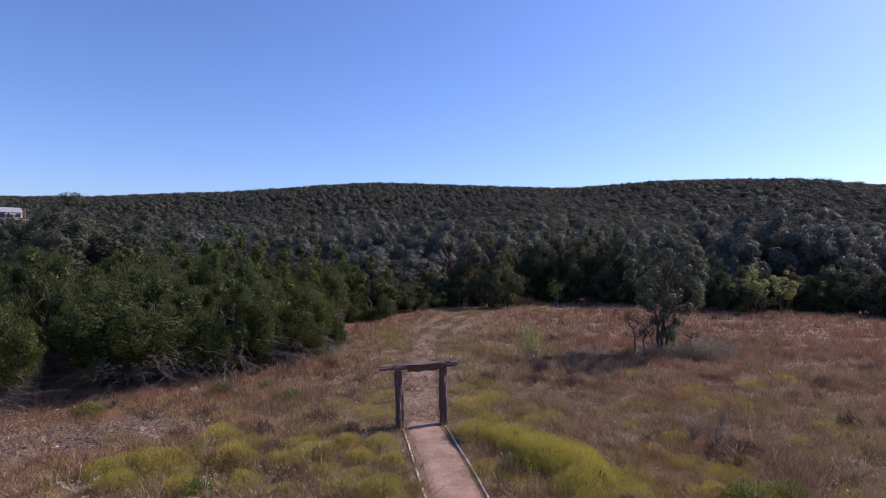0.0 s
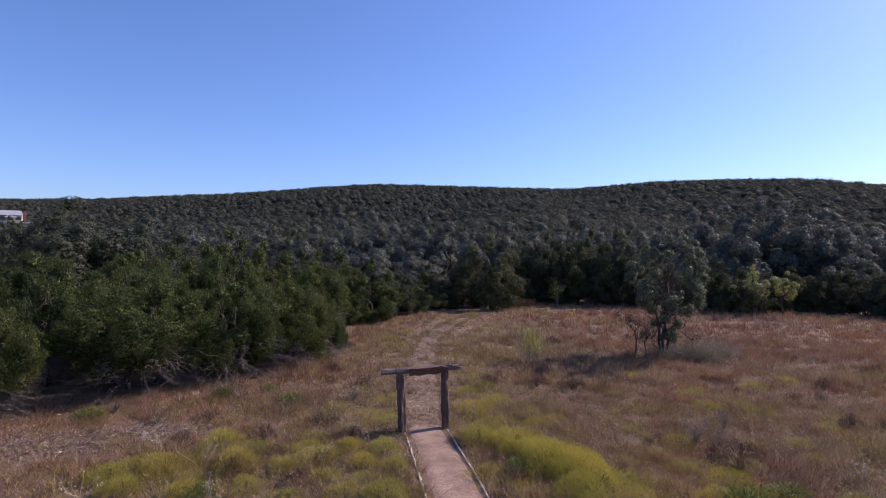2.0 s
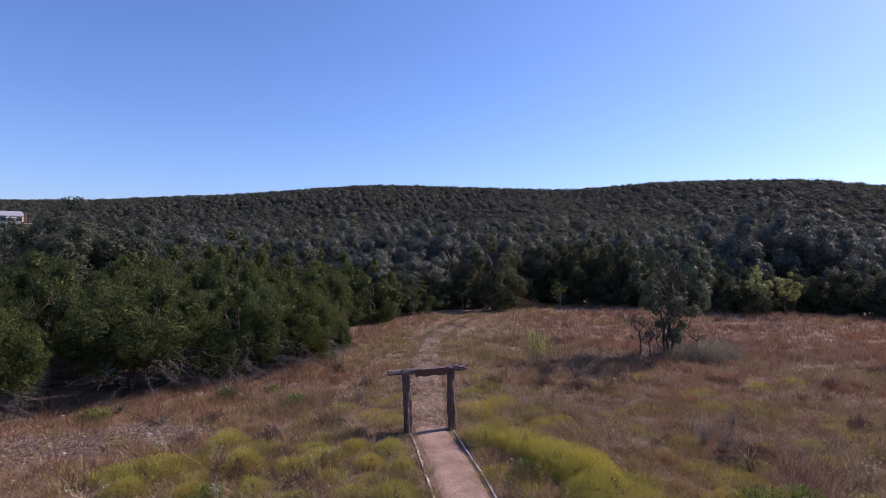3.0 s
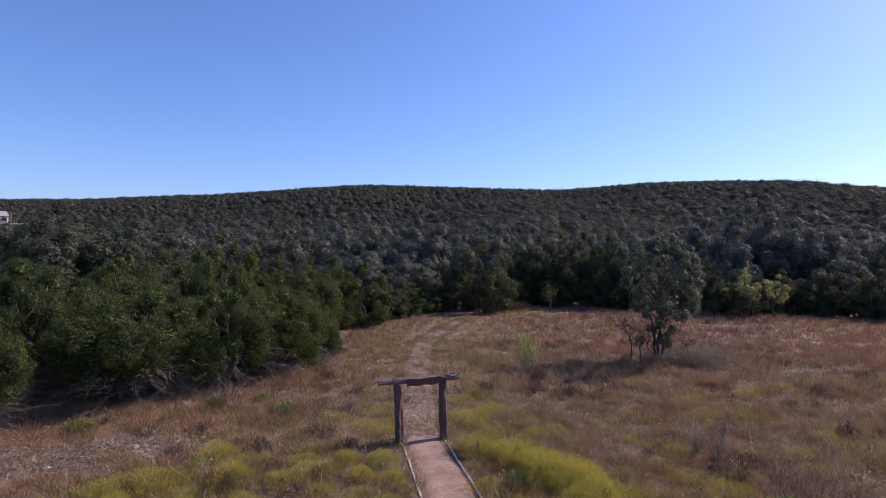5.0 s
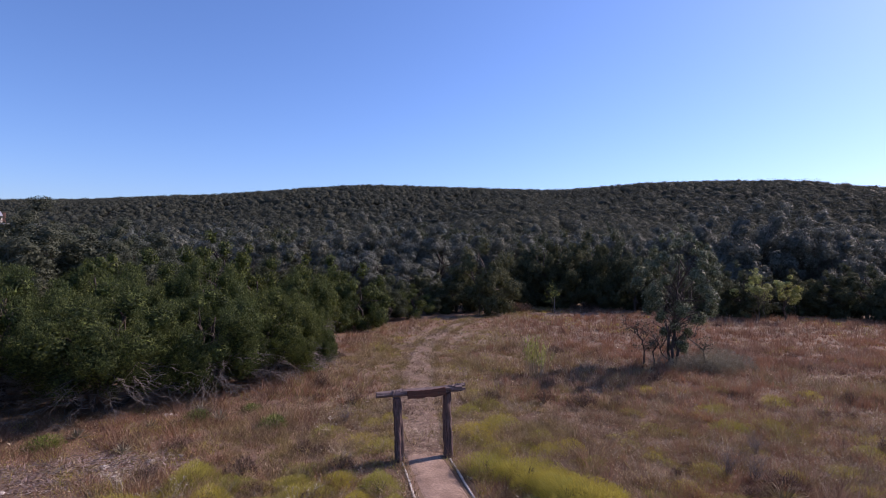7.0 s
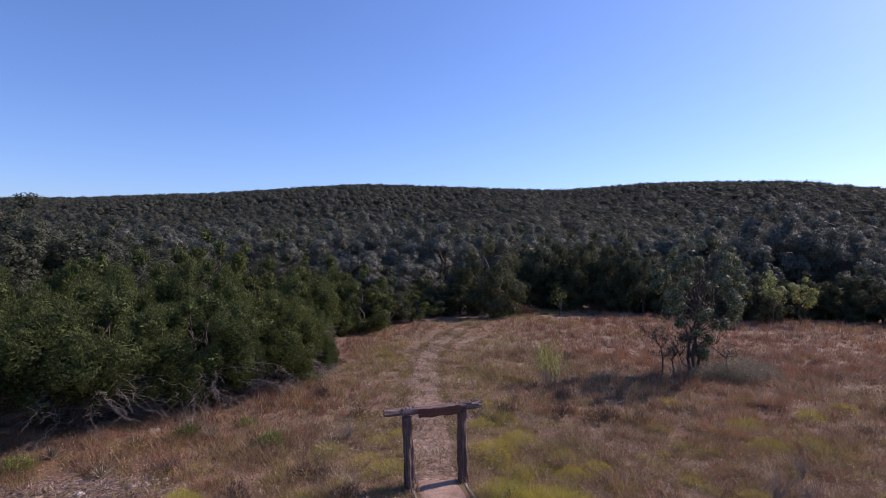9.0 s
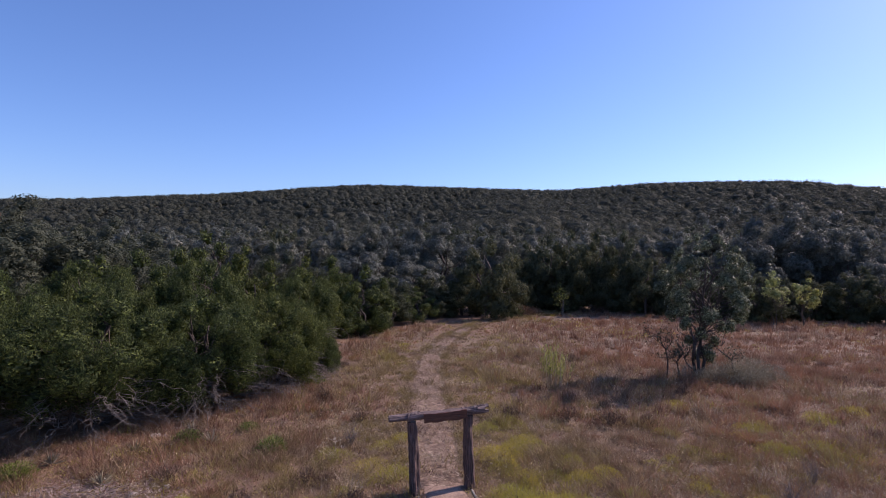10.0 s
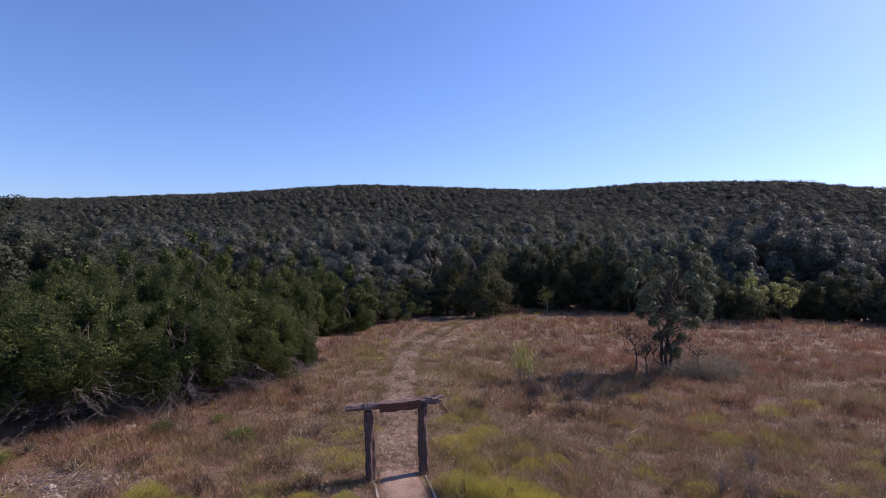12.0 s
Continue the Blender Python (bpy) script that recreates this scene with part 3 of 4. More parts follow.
MID_J += [(43.2, 69, 6.0, 2.8), (45.2, 67, 6.0, 2.8), (48.1, 66.5, 6.5, 3), (52.2, 66, 6.3, 3), (-21.0, 40, 6.8, 2.8), (-22.9, 39, 6.3, 2.6), (35.6, 70, 4.5, 2.8), (39.6, 71, 5.2, 2.8), (42.5, 70, 3.2, 2.4), (12.6, 72, 4.7, 2.6), (18.8, 72, 4.8, 2.6), (-1.9, 64, 2.7, 2.2)]
MID_O = [(-31.6, 43.5, 10.5, 5.2), (-33.2, 46.5, 9.9, 4.6), (-33.6, 40, 8.2, 4.0), (-27.6, 46, 8.6, 4), (-27.2, 50, 9.3, 4.6), (-39.3, 45, 7.9, 4.2), (-30.3, 60, 8.3, 4.4), (-16.9, 82, 10.9, 4.6), (-12.8, 80, 11.9, 5), (-8.9, 82, 12.1, 5), (-4.9, 84, 11.8, 5), (-1.0, 80, 10.6, 4.6), (-19.3, 75, 9.7, 4.6), (-8.9, 72, 7.9, 4.2), (-4.7, 70, 6.6, 3.8), (-12.2, 70, 7.9, 4.0), (33.0, 80, 12.4, 4.8), (37.2, 79, 13.4, 5.2), (41.7, 78, 14.0, 5.4), (45.0, 77, 13.7, 5.2)]
MID_O += [(49.8, 78, 12.9, 5), (53.6, 77, 12.1, 5), (59.3, 78, 11.9, 5), (65.4, 80, 12.5, 5), (37.5, 74, 10.6, 4.4), (48.4, 73, 10.0, 4.4), (29.4, 82, 10.8, 4.6), (8.0, 90, 11.1, 5), (14.1, 95, 11.3, 5), (3.5, 92, 10.8, 5), (-28.8, 85, 10.0, 5), (-36.1, 90, 9.8, 5), (-43.0, 95, 10.1, 5), (22.0, 96, 11.6, 5), (27.5, 92, 11.5, 5)]
MID_J += [(-9.8, 55, 3.6, 2.2), (-12, 58, 5, 2.6), (-14, 62, 6, 3), (-7, 62.5, 5, 2.6), (-3, 66.5, 5, 2.6), (6.5, 72, 6, 2.8), (8.5, 80, 7, 3), (15, 79, 7, 3), (24, 74.5, 6, 3), (33, 74, 6, 3), (-13.8, 47, 4.5, 2.4), (-10.6, 50, 4.2, 2.2)]
MID_J = [(x, y - 4 if x > 26 and 66 < y < 72.5 else y, h, w) for x, y, h, w in MID_J]

stand(near_juniper, NEAR_J, "juniper_tree", JUN_LABEL, "tree", "junipers at the meadow's edge", (6.2, 3.0))
stand(mid_juniper, [q for q in MID_J if q[1] < 61], "juniper_tree", "olive-green juniper tree at the edge of the wood", "tree", "junipers behind the meadow", (8.3, 3.1))
stand(dark_juniper, [q for q in MID_J if q[1] >= 61], "juniper_tree", "dark green juniper tree at the far edge of the meadow", "tree", "junipers behind the meadow", (8.3, 3.1))
stand(near_oak, [q for q in MID_O if q[1] < 61], "live_oak_tree", "dark green live oak rising behind the junipers", "tree", "live oaks behind the meadow", (12.4, 5.0))
stand(mid_oak, [q for q in MID_O if q[1] >= 61], "live_oak_tree", OAK_LABEL, "tree", "live oaks behind the meadow", (12.4, 5.0))

r = np.random.default_rng(21)
count = 0
taken = [(x, y) for x, y, h, w in NEAR_J + MID_J + MID_O]
while count < 165:
    y = r.uniform(40, 158)
    x = r.uniform(-0.95, 0.95) * y
    if y < 84 and x > -0.55 * y + 8:
        continue
    if y < 52 and x > -30 or min((x - a) ** 2 + (y - b) ** 2 for a, b in taken) < 14:
        continue
    taken.append((x, y))
    k = count % 6
    s = r.uniform(0.75, 1.05)
    plant("woodland_tree", back_tree[k], (x, y, float(land(x, y)) - 0.05), "dark green woodland tree in the dense wood", "tree", "woodland trees", r.uniform(0, 360), s, s * r.uniform(0.85, 1.15))
    count += 1


def far_woods(name, n, y0, y1, cards, size, seed, width, half=0.88):
    """The wooded slope: thousands of crowns of small leaf clumps in one mesh."""
    r = np.random.default_rng(seed)
    y = np.sqrt(r.uniform(y0 ** 2, y1 ** 2, n))
    x = r.uniform(-half, half, n) * y
    keep = ~((np.abs(x + 189) < 17) & (np.abs(y - 226) < 14))
    x, y = x[keep], y[keep]
    n = len(x)
    R = width * (0.62 + 0.9 * r.uniform(0, 1, n) ** 2.2)
    top = 2.9 + R * 0.7 + r.uniform(0, 0.7, n)
    H = np.minimum(R * r.uniform(1.7, 2.2, n), top + 0.8)
    z = land(x, y)
    i = np.repeat(np.arange(n), cards)
    m = len(i)
    d = unit(r.normal(size=(m, 3)))
    d[:, 2] = np.abs(d[:, 2]) * 1.2 - 0.3
    d = unit(d)
    lump = 1 + 0.08 * np.sin(d[:, 0] * 5 + i * 1.7) + 0.08 * np.sin(d[:, 1] * 6 + i * 2.3)
    heart = np.column_stack([x, y, z + top - H * 0.5])
    base = heart[i] + d * np.column_stack([R[i], R[i], H[i] * 0.5]) * (lump * r.uniform(0.86, 0.98, m))[:, None]
    L = size * r.uniform(0.6, 1.4, m)
    face = unit(d + r.normal(size=(m, 3)) * 0.2)
    way = unit(np.cross(face, r.normal(size=(m, 3))))
    v, f = leaves(r, base - way * 0.4 * L[:, None], way, L, L * 0.85, 0.15, face, True)
    # added solid cores shade the gaps within the far crowns
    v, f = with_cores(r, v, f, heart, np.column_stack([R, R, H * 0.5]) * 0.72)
    ob = new(name, mesh_from(name, v, f, FAR_WOOD))
    return tagged(ob, "dark green oak and juniper wood covering the hillside", "woodland", kind="stuff")


far_woods("hillside_wood", 2300, 140, 235, 150, 0.5, 2, 3.0)
far_woods("hillside_wood", 4300, 235, 330, 84, 0.6, 4, 3.0)
far_woods("hilltop_wood", 8600, 330, 466, 44, 0.66, 3, 2.55)

# ---- the lone tree in the meadow ----
LONE = [0.2, 0.26, 0.36, 0.62, 0.9, 1.0, 0.95, 0.9, 0.8, 0.58, 0.25]
lone = tree_parts("lone_oak", 93, 8.5, 2.55, 0.7, 860, 42, 0.082, LONE, LONE_OAK, 0.22, 0.35, 3, 0.15, 80, lobes=60, lobe=0.5, lean=0.05, core=0.14)
plant("meadow_oak_tree", lone, (13.75, 36.6, float(land(13.75, 36.6))), "open-crowned young live oak standing alone in the meadow", "tree", "")


def bare_sapling(at, h, seed, label):
    r = np.random.default_rng(seed)
    paths = [bent(r, (0, 0, -0.1), (r.normal() * 0.2, r.normal() * 0.2, h), 0.06, 0.014, 7, 0.08)]
    for k in range(12):
        j = r.integers(2, 6)
        b = paths[0][j, :3]
        q = b + np.array([r.normal() * 0.45, r.normal() * 0.45, r.uniform(0.2, 0.7)])
        br = bent(r, b, q, 0.022, 0.007, 4, 0.12)
        paths.append(br)
        for m in range(2):
            c = br[r.integers(1, 4), :3]
            paths.append(bent(r, c, c + r.normal(size=3) * 0.22 + np.array([0, 0, 0.15]), 0.009, 0.004, 3, 0.1))
    root = thing("bare_sapling", at, label, "sapling", "bare saplings round the lone oak")
    part("trunk", mesh_from("sapling_trunk", *tubes(paths, 5), BARK, True), BARK, root)
    tip = np.concatenate([p[-1:, :3] for p in paths[1:]])
    b = np.repeat(tip, 9, 0) + r.normal(size=(len(tip) * 9, 3)) * 0.12
    L = r.uniform(0.06, 0.13, len(b))
    part("leaves", mesh_from("sapling_leaves", *leaves(r, b, r.normal(size=b.shape), L, L * 0.6), OAK), OAK, root)


for k, (x, y, h) in enumerate([(11.6, 36.8, 2.5), (12.3, 36.9, 2.2), (14.8, 36.1, 2.9), (13.1, 37.2, 2.2)]):
    bare_sapling((x, y, float(land(x, y))), h, 100 + k, "thin crooked dark sapling with few leaves beside the lone oak")


# ---- shrubs ----
def dome(r, n, rx, rz, length, width, mat, name, up=1.0):
    """A rounded bush of fine upright sprays."""
    az, q = r.uniform(0, 6.283, n), np.sqrt(r.uniform(0, 1, n))
    lob = 1 + 0.25 * np.sin(az * 3 + r.uniform(0, 6)) + 0.12 * np.sin(az * 7)
    x, y = np.cos(az) * q * rx * lob, np.sin(az) * q * rx * lob
    top = rz * np.sqrt(np.maximum(0, 1 - q ** 2 * 0.85)) * r.uniform(0.35, 1.08, n)
    L = length * r.uniform(0.6, 1.4, n)
    base = np.column_stack([x, y, np.maximum(top - L * 0.6, 0)])
    way = np.column_stack([x / rx, y / rx, np.full(n, up)]) + r.normal(size=(n, 3)) * 0.35
    return mesh_from(name, *leaves(r, base, way, L, width * r.uniform(0.6, 1.4, n), 0.1, None, True), mat)


def stems(r, n, rx, h, mat, name):
    az, q = r.uniform(0, 6.283, n), r.uniform(0, 1, n)
    paths = []
    for a, b in zip(az, q):
        d = np.array([math.cos(a), math.sin(a), 0])
        paths.append(bent(r, d * 0.08 * rx, d * b * rx * 0.8 + np.array([0, 0, h * (1 - 0.4 * b)]), 0.008, 0.004, 3, 0.04))
    return mesh_from(name, *tubes(paths, 3), mat)


br = np.random.default_rng(61)
broom = [[("woody_base", stems(br, 30, 0.6, 0.4, BARK, "broom_stems")), ("foliage", dome(br, 5200, 0.7, 0.54, 0.075, 0.0075, BROOMWEED, "broom_heads", 0.9))] for k in range(4)]
thin_broom = [[("woody_base", stems(br, 26, 0.6, 0.4, STRAW, "thin_broom_stems")), ("foliage", dome(br, 2300, 0.75, 0.5, 0.09, 0.007, BROOMWEED, "thin_broom_heads", 1.0))] for k in range(4)]
greyshrub = [[("woody_base", stems(br, 24, 0.8, 0.5, DEADWOOD, "grey_stems")), ("foliage", dome(br, 1700, 0.9, 1.05, 0.1, 0.026, GREY_SHRUB, "grey_leaves", 0.6))] for k in range(2)]
weedshrub = [[("woody_base", stems(br, 20, 0.6, 0.5, BARK, "weed_stems")), ("foliage", dome(br, 1000, 0.6, 0.65, 0.11, 0.035, WEED, "weed_leaves", 0.7))] for k in range(2)]

BROOM_AT = [(-8.0, 18.8), (-6.7, 18.6), (-5.0, 18.8), (-3.1, 15.4), (-8.9, 16.9), (-7.6, 15.4), (-6.0, 15.9), (-5.3, 17.2), (-4.4, 17.7), (-1.9, 15.1), (-1.9, 17.4), (-2.4, 18.7),
            (-3.8, 16.4), (-4.6, 15.2), (-2.9, 17.6), (-6.9, 17.3), (-9.4, 15.4), (-3.6, 19.0), (-10.2, 16.2), (-2.6, 16.3)]
BROOM_BIG = [(0.9, 19.9), (1.5, 19.8), (2.1, 19.3), (2.4, 18.5), (2.9, 17.7), (3.4, 16.9), (2.8, 19.0), (3.3, 18.1), (3.9, 17.2), (3.6, 15.9), (4.3, 16.3)]
BROOM_FAR = [(6.7, 19.1), (6.5, 16.7), (7.3, 15.6), (8.9, 15.7), (11.2, 27.4), (15.0, 28.7), (11.1, 15.5), (14.6, 22.3), (1.9, 25.4), (0.9, 22.8), (1.0, 17.0), (7.4, 18.0), (8.3, 17.0),
             (5.6, 18.2), (0.7, 23.6), (1.3, 24.4), (12.1, 19.0), (10.4, 26.6), (12.0, 27.8), (-3.6, 22.6), (-3.4, 24.6), (0.5, 26.5), (2.0, 24.7), (2.3, 22.1), (1.5, 21.5), (-2.7, 21.9), (-4.2, 20.7), (3.1, 23.3), (-5.0, 23.5), (0.9, 29.6), (1.3, 27.5), (9.6, 30.5), (13.4, 31.2), (17.5, 30.0)]
BROOM_LOOSE = []
while len(BROOM_LOOSE) < 64:
    y = br.uniform(14.5, 27)
    x = br.uniform(-11, 13)
    if abs(x + 0.6) > 1.9 and not (x < -6 and y > 19.5) and br.uniform() < 1.3 - 0.045 * y:
        BROOM_LOOSE.append((x, y))
for rows, kind, s0, s1 in ((BROOM_LOOSE, thin_broom, 0.35, 0.85), (BROOM_AT, broom, 0.65, 1.3), (BROOM_BIG, broom, 0.85, 1.45), (BROOM_FAR, thin_broom, 0.55, 1.05)):
    for k, (x, y) in enumerate(rows):
        s = br.uniform(s0, s1)
        plant("broomweed_bush", kind[k % 4], (x, y, float(land(x, y))), "low yellow-green broomweed bush in the dry grass", "bush", "broomweed bushes", br.uniform(0, 360), s * br.uniform(0.65, 1.25), s).scale.x *= br.uniform(0.75, 1.45)
for k, (x, y, s) in enumerate([(14.9, 36.0, 1.2), (16.0, 36.6, 1.3), (16.9, 37.2, 1.15), (13.4, 35.6, 0.9), (17.4, 36.2, 1.0), (15.4, 35.2, 0.9), (12.6, 36.4, 0.9), (14.2, 35.8, 1.1), (15.9, 35.6, 1.1)]):
    plant("grey_shrub", greyshrub[k % 2], (x, y, float(land(x, y))), "grey-green twiggy shrub at the foot of the lone oak", "shrub", "grey shrubs", k * 57, s)
for k, (x, y, s) in enumerate([(-7.3, 24.2, 0.9), (-14.3, 21.4, 0.9), (-10.6, 24.9, 0.8), (-8.3, 33.6, 1.2), (8.0, 15.3, 1.1), (9.4, 15.8, 0.9), (1.9, 17.2, 0.8), (-7.0, 15.2, 0.7), (-18.2, 20.6, 1.0), (-8.9, 26.4, 0.6)]):
    plant("green_shrub", weedshrub[k % 2], (x, y, float(land(x, y))), "small green leafy shrub among dry grass", "shrub", "green shrubs", k * 41, s)


dryweed = [[("woody_base", stems(br, 26, 0.5, 0.55, BARK, "dry_weed_stems")), ("foliage", dome(br, 700, 0.5, 0.62, 0.1, 0.02, DRY_WEED, "dry_weed_heads", 0.9))] for k in range(2)]
spots = 0
while spots < 74:
    y = br.uniform(14, 46)
    x = br.uniform(-0.75, 0.8) * y if spots < 46 else br.uniform(-0.6, -0.2) * y
    if x < -0.55 * y or abs(x + 1.2) < 2.4 or abs(x - 14.5) + abs(y - 36.5) < 5:
        continue
    s = br.uniform(0.5, 1.1)
    plant("dry_weed_clump", dryweed[spots % 2], (x, y, float(land(x, y))), "brown dried weed clump standing in the meadow grass", "plant", "dry weeds", br.uniform(0, 360), s, s * br.uniform(0.8, 1.3))
    spots += 1


# the last three are added filler, hiding lit ground between the trunks
for k, (x, y, s) in enumerate([(7.4, 66.6, 2.0), (6.4, 67.4, 1.7), (8.6, 67.3, 1.5), (16.3, 71.0, 1.5), (15.2, 71.2, 1.3), (17.4, 70.8, 1.3)]):
    plant("dry_weed_clump", dryweed[k % 2], (x, y, float(land(x, y))), "tan heap of dead brush at the wood's edge, some added to cover lit ground", "plant", "dry weeds", k * 70, s, s * 1.2)


def yellow_tree(x, y, h, w, seed):
    parts = tree_parts("yellow_tree", seed, h, w, h * 0.42, 64, 34, 0.17, ROUND, YELLOW, 0.34, 0.3, 3, 0.07, 22, lobes=9, lobe=0.62, lean=0.7)
    plant("yellowing_tree", parts, (x, y, float(land(x, y))), "small tree with yellowing sunlit leaves before the dark wood", "tree", "yellowing trees")


yellow_tree(31.6, 60.6, 5.6, 2.3, 5)
yellow_tree(34.8, 60.4, 4.9, 1.1, 6)


def tall_weed(x, y, h, seed):
    r = np.random.default_rng(seed)
    root = thing("tall_weed", (x, y, float(land(x, y))), "slender clump of tall green-tipped stems in the meadow", "plant")
    paths, tips = [], []
    for k in range(40):
        p = r.normal(size=2) * 0.25
        q = p * 1.5 + r.normal(size=2) * 0.12
        hh = h * r.uniform(0.6, 1.0)
        b = bent(r, (*p, 0), (*q, hh), 0.012, 0.005, 5, 0.02)
        paths.append(b)
        for m in range(16):
            s = r.uniform(0.35, 1)
            tips.append(b[0, :3] + (b[-1, :3] - b[0, :3]) * s + r.normal(size=3) * 0.05)
    part("stalks", mesh_from("stalks", *tubes(paths, 3), STRAW), STRAW, root)
    tips = np.array(tips)
    way = np.tile([0, 0, 1.0], (len(tips), 1)) + r.normal(size=tips.shape) * 0.35
    part("leaves", mesh_from("weed_tips", *leaves(r, tips, way, r.uniform(0.12, 0.26, len(tips)), r.uniform(0.03, 0.07, len(tips))), YELLOW), YELLOW, root)


tall_weed(4.6, 34.2, 2.3, 3)

# ---- young staked tree at the far edge ----
st = thing("staked_sapling", (11.7, 67.0, float(land(11.7, 67.0))), "young tree tied to a grey stake at the meadow's far edge", "tree")
part("stake", box(bmesh.new(), (0.09, 0.09, 1.9), pose(0.2, 0, 0.9), 0.01), DEADWOOD, st, "grey wooden stake")
r = np.random.default_rng(77)
part("trunk", mesh_from("stake_trunk", *tubes([bent(r, (0, 0, -0.1), (0.05, 0, 2.6), 0.05, 0.015, 5, 0.02)]), BARK, True), BARK, st)
b = r.normal(size=(160, 3)) * np.array([0.4, 0.4, 0.6]) + np.array([0, 0, 2.3])
part("crown", mesh_from("stake_crown", *leaves(r, b, r.normal(size=b.shape), r.uniform(0.12, 0.24, 160), r.uniform(0.06, 0.12, 160)), WEED), WEED, st)


# ---- bare patch, brush and stones by the junipers ----
def brush_pile(x, y, rx, ry, n, seed, label):
    r = np.random.default_rng(seed)
    root = thing("brush_pile", (x, y, float(land(x, y))), label, "brush pile", "brush piles")
    paths = []
    for k in range(n):
        p = np.array([r.normal() * rx * 0.5, r.normal() * ry * 0.5, r.uniform(0.02, 0.16)])
        a = r.normal() * 1.2 + 0.5
        q = p + np.array([math.cos(a), math.sin(a), r.normal() * 0.08]) * r.uniform(0.25, 0.9)
        q[2] = max(q[2], 0.02)
        paths.append(bent(r, p, q, r.uniform(0.005, 0.012), 0.003, 4, 0.07))
    tagged(part("sticks", mesh_from("sticks", *tubes(paths, 4), DEADWOOD), DEADWOOD, root), kind="stuff")
    m = 260
    b = np.column_stack([r.normal(size=m) * rx * 0.55, r.normal(size=m) * ry * 0.55, r.uniform(0.02, 0.1, m)])
    way = np.column_stack([r.normal(size=m) + 1, r.normal(size=m) + 0.4, r.normal(size=m) * 0.2])
    tagged(part("straw", mesh_from("straw", *leaves(r, b, way, r.uniform(0.2, 0.6, m), r.uniform(0.012, 0.03, m), 0.05), DRY_GRASS), DRY_GRASS, root), kind="stuff")


brush_pile(-11.0, 20.4, 2.0, 1.4, 22, 1, "flattened pile of bleached sticks and straw on bare soil")
brush_pile(-14.2, 18.6, 2.2, 1.0, 22, 2, "flattened pile of bleached sticks and straw on bare soil")
brush_pile(-12.6, 19.8, 1.2, 0.8, 30, 3, "scatter of grey sticks on bare soil")


def stone(x, y, s, seed):
    r = np.random.default_rng(seed)
    bm = bmesh.new()
    bmesh.ops.create_icosphere(bm, subdivisions=2, radius=s)
    ph = r.uniform(0, 6, 3)
    for v in bm.verts:
        v.co *= 1 + 0.2 * math.sin(v.co.x * 4 / s + ph[0]) * math.sin(v.co.y * 3 / s + ph[1])
        v.co.z *= 0.5
    me = bpy.data.meshes.new("stone")
    bm.to_mesh(me)
    bm.free()
    me.materials.append(STONE)
    ob = new("stone", me)
    ob.matrix_basis = pose(x, y, float(land(x, y)) + s * 0.25, 0, 0, seed * 50)
    tagged(ob, "pale limestone rock lying in the dry grass", "stone", "limestone rocks")


for k, (x, y, s) in enumerate([(-12.1, 25.5, 0.2), (-11.8, 25.6, 0.13), (-4.9, 24.8, 0.1), (-10.2, 20.6, 0.14), (-11.4, 20.0, 0.16), (-10.7, 19.4, 0.1), (-9.5, 21.2, 0.11), (-13.2, 18.1, 0.12)]):
    stone(x, y, s, k + 1)

def yucca(x, y, s, seed):
    r = np.random.default_rng(seed)
    n = 46
    a, el = r.uniform(0, 6.283, n), r.uniform(0.15, 1.35, n)
    way = np.column_stack([np.cos(a) * np.cos(el), np.sin(a) * np.cos(el), np.sin(el)])
    root = thing("yucca", (x, y, float(land(x, y))), "small spiky grey-green yucca rosette in the dry grass", "plant", "yuccas")
    part("rosette", mesh_from("rosette", *leaves(r, np.zeros((n, 3)) + [0, 0, 0.03], way, s * r.uniform(0.7, 1.1, n), np.full(n, 0.035), 0.2), GREY_SHRUB), GREY_SHRUB, root)


for k, (x, y, s) in enumerate([(-14.0, 22.6, 0.55), (-10.8, 25.8, 0.6), (-9.7, 24.9, 0.6), (-11.5, 21.2, 0.5), (-12.0, 23.9, 0.5), (-7.2, 24.1, 0.5)]):
    yucca(x, y, s, k + 5)

# drooping dead clump beside the broomweed
dc = thing("dead_grass_clump", (9.0, 18.0, float(land(9.0, 18.0))), "drooping clump of long bleached dead leaves", "plant")
r = np.random.default_rng(12)
paths = []
for k in range(60):
    a, w, h = r.uniform(0, 6.28), r.uniform(0.5, 1.1), r.uniform(0.35, 0.65)
    s = np.linspace(0, 1, 6)
    paths.append(np.column_stack([np.cos(a) * w * s, np.sin(a) * w * s, 0.05 + h * np.sin(s * 2.6), np.linspace(0.012, 0.004, 6)]))
part("leaves", mesh_from("dead_leaves", *tubes(paths, 3), DRY_GRASS), DRY_GRASS, dc)

# pale dried flower stalks, bare twig shrubs and mulch
def seed_stalks(x, y, seed):
    r = np.random.default_rng(seed)
    root = thing("dried_flower_stalk", (x, y, float(land(x, y))), "clump of pale dried flower stalks with whitish heads", "plant", "dried flower stalks")
    paths = [bent(r, (r.normal() * 0.05, r.normal() * 0.05, 0), (r.normal() * 0.28, r.normal() * 0.28, r.uniform(0.5, 0.85)), 0.009, 0.005, 4, 0.05) for k in range(9)]
    part("stalk", mesh_from("stalk", *tubes(paths, 3), STRAW), STRAW, root)
    b = np.repeat(np.array([p[-1, :3] for p in paths]), 9, 0)
    b = b + r.normal(size=b.shape) * np.array([0.06, 0.06, 0.025])
    part("seed_head", mesh_from("seed_head", *leaves(r, b, r.normal(size=b.shape), np.full(len(b), 0.038), np.full(len(b), 0.028), 0.1), WHITE_HEADS), WHITE_HEADS, root)["kind"] = "stuff"


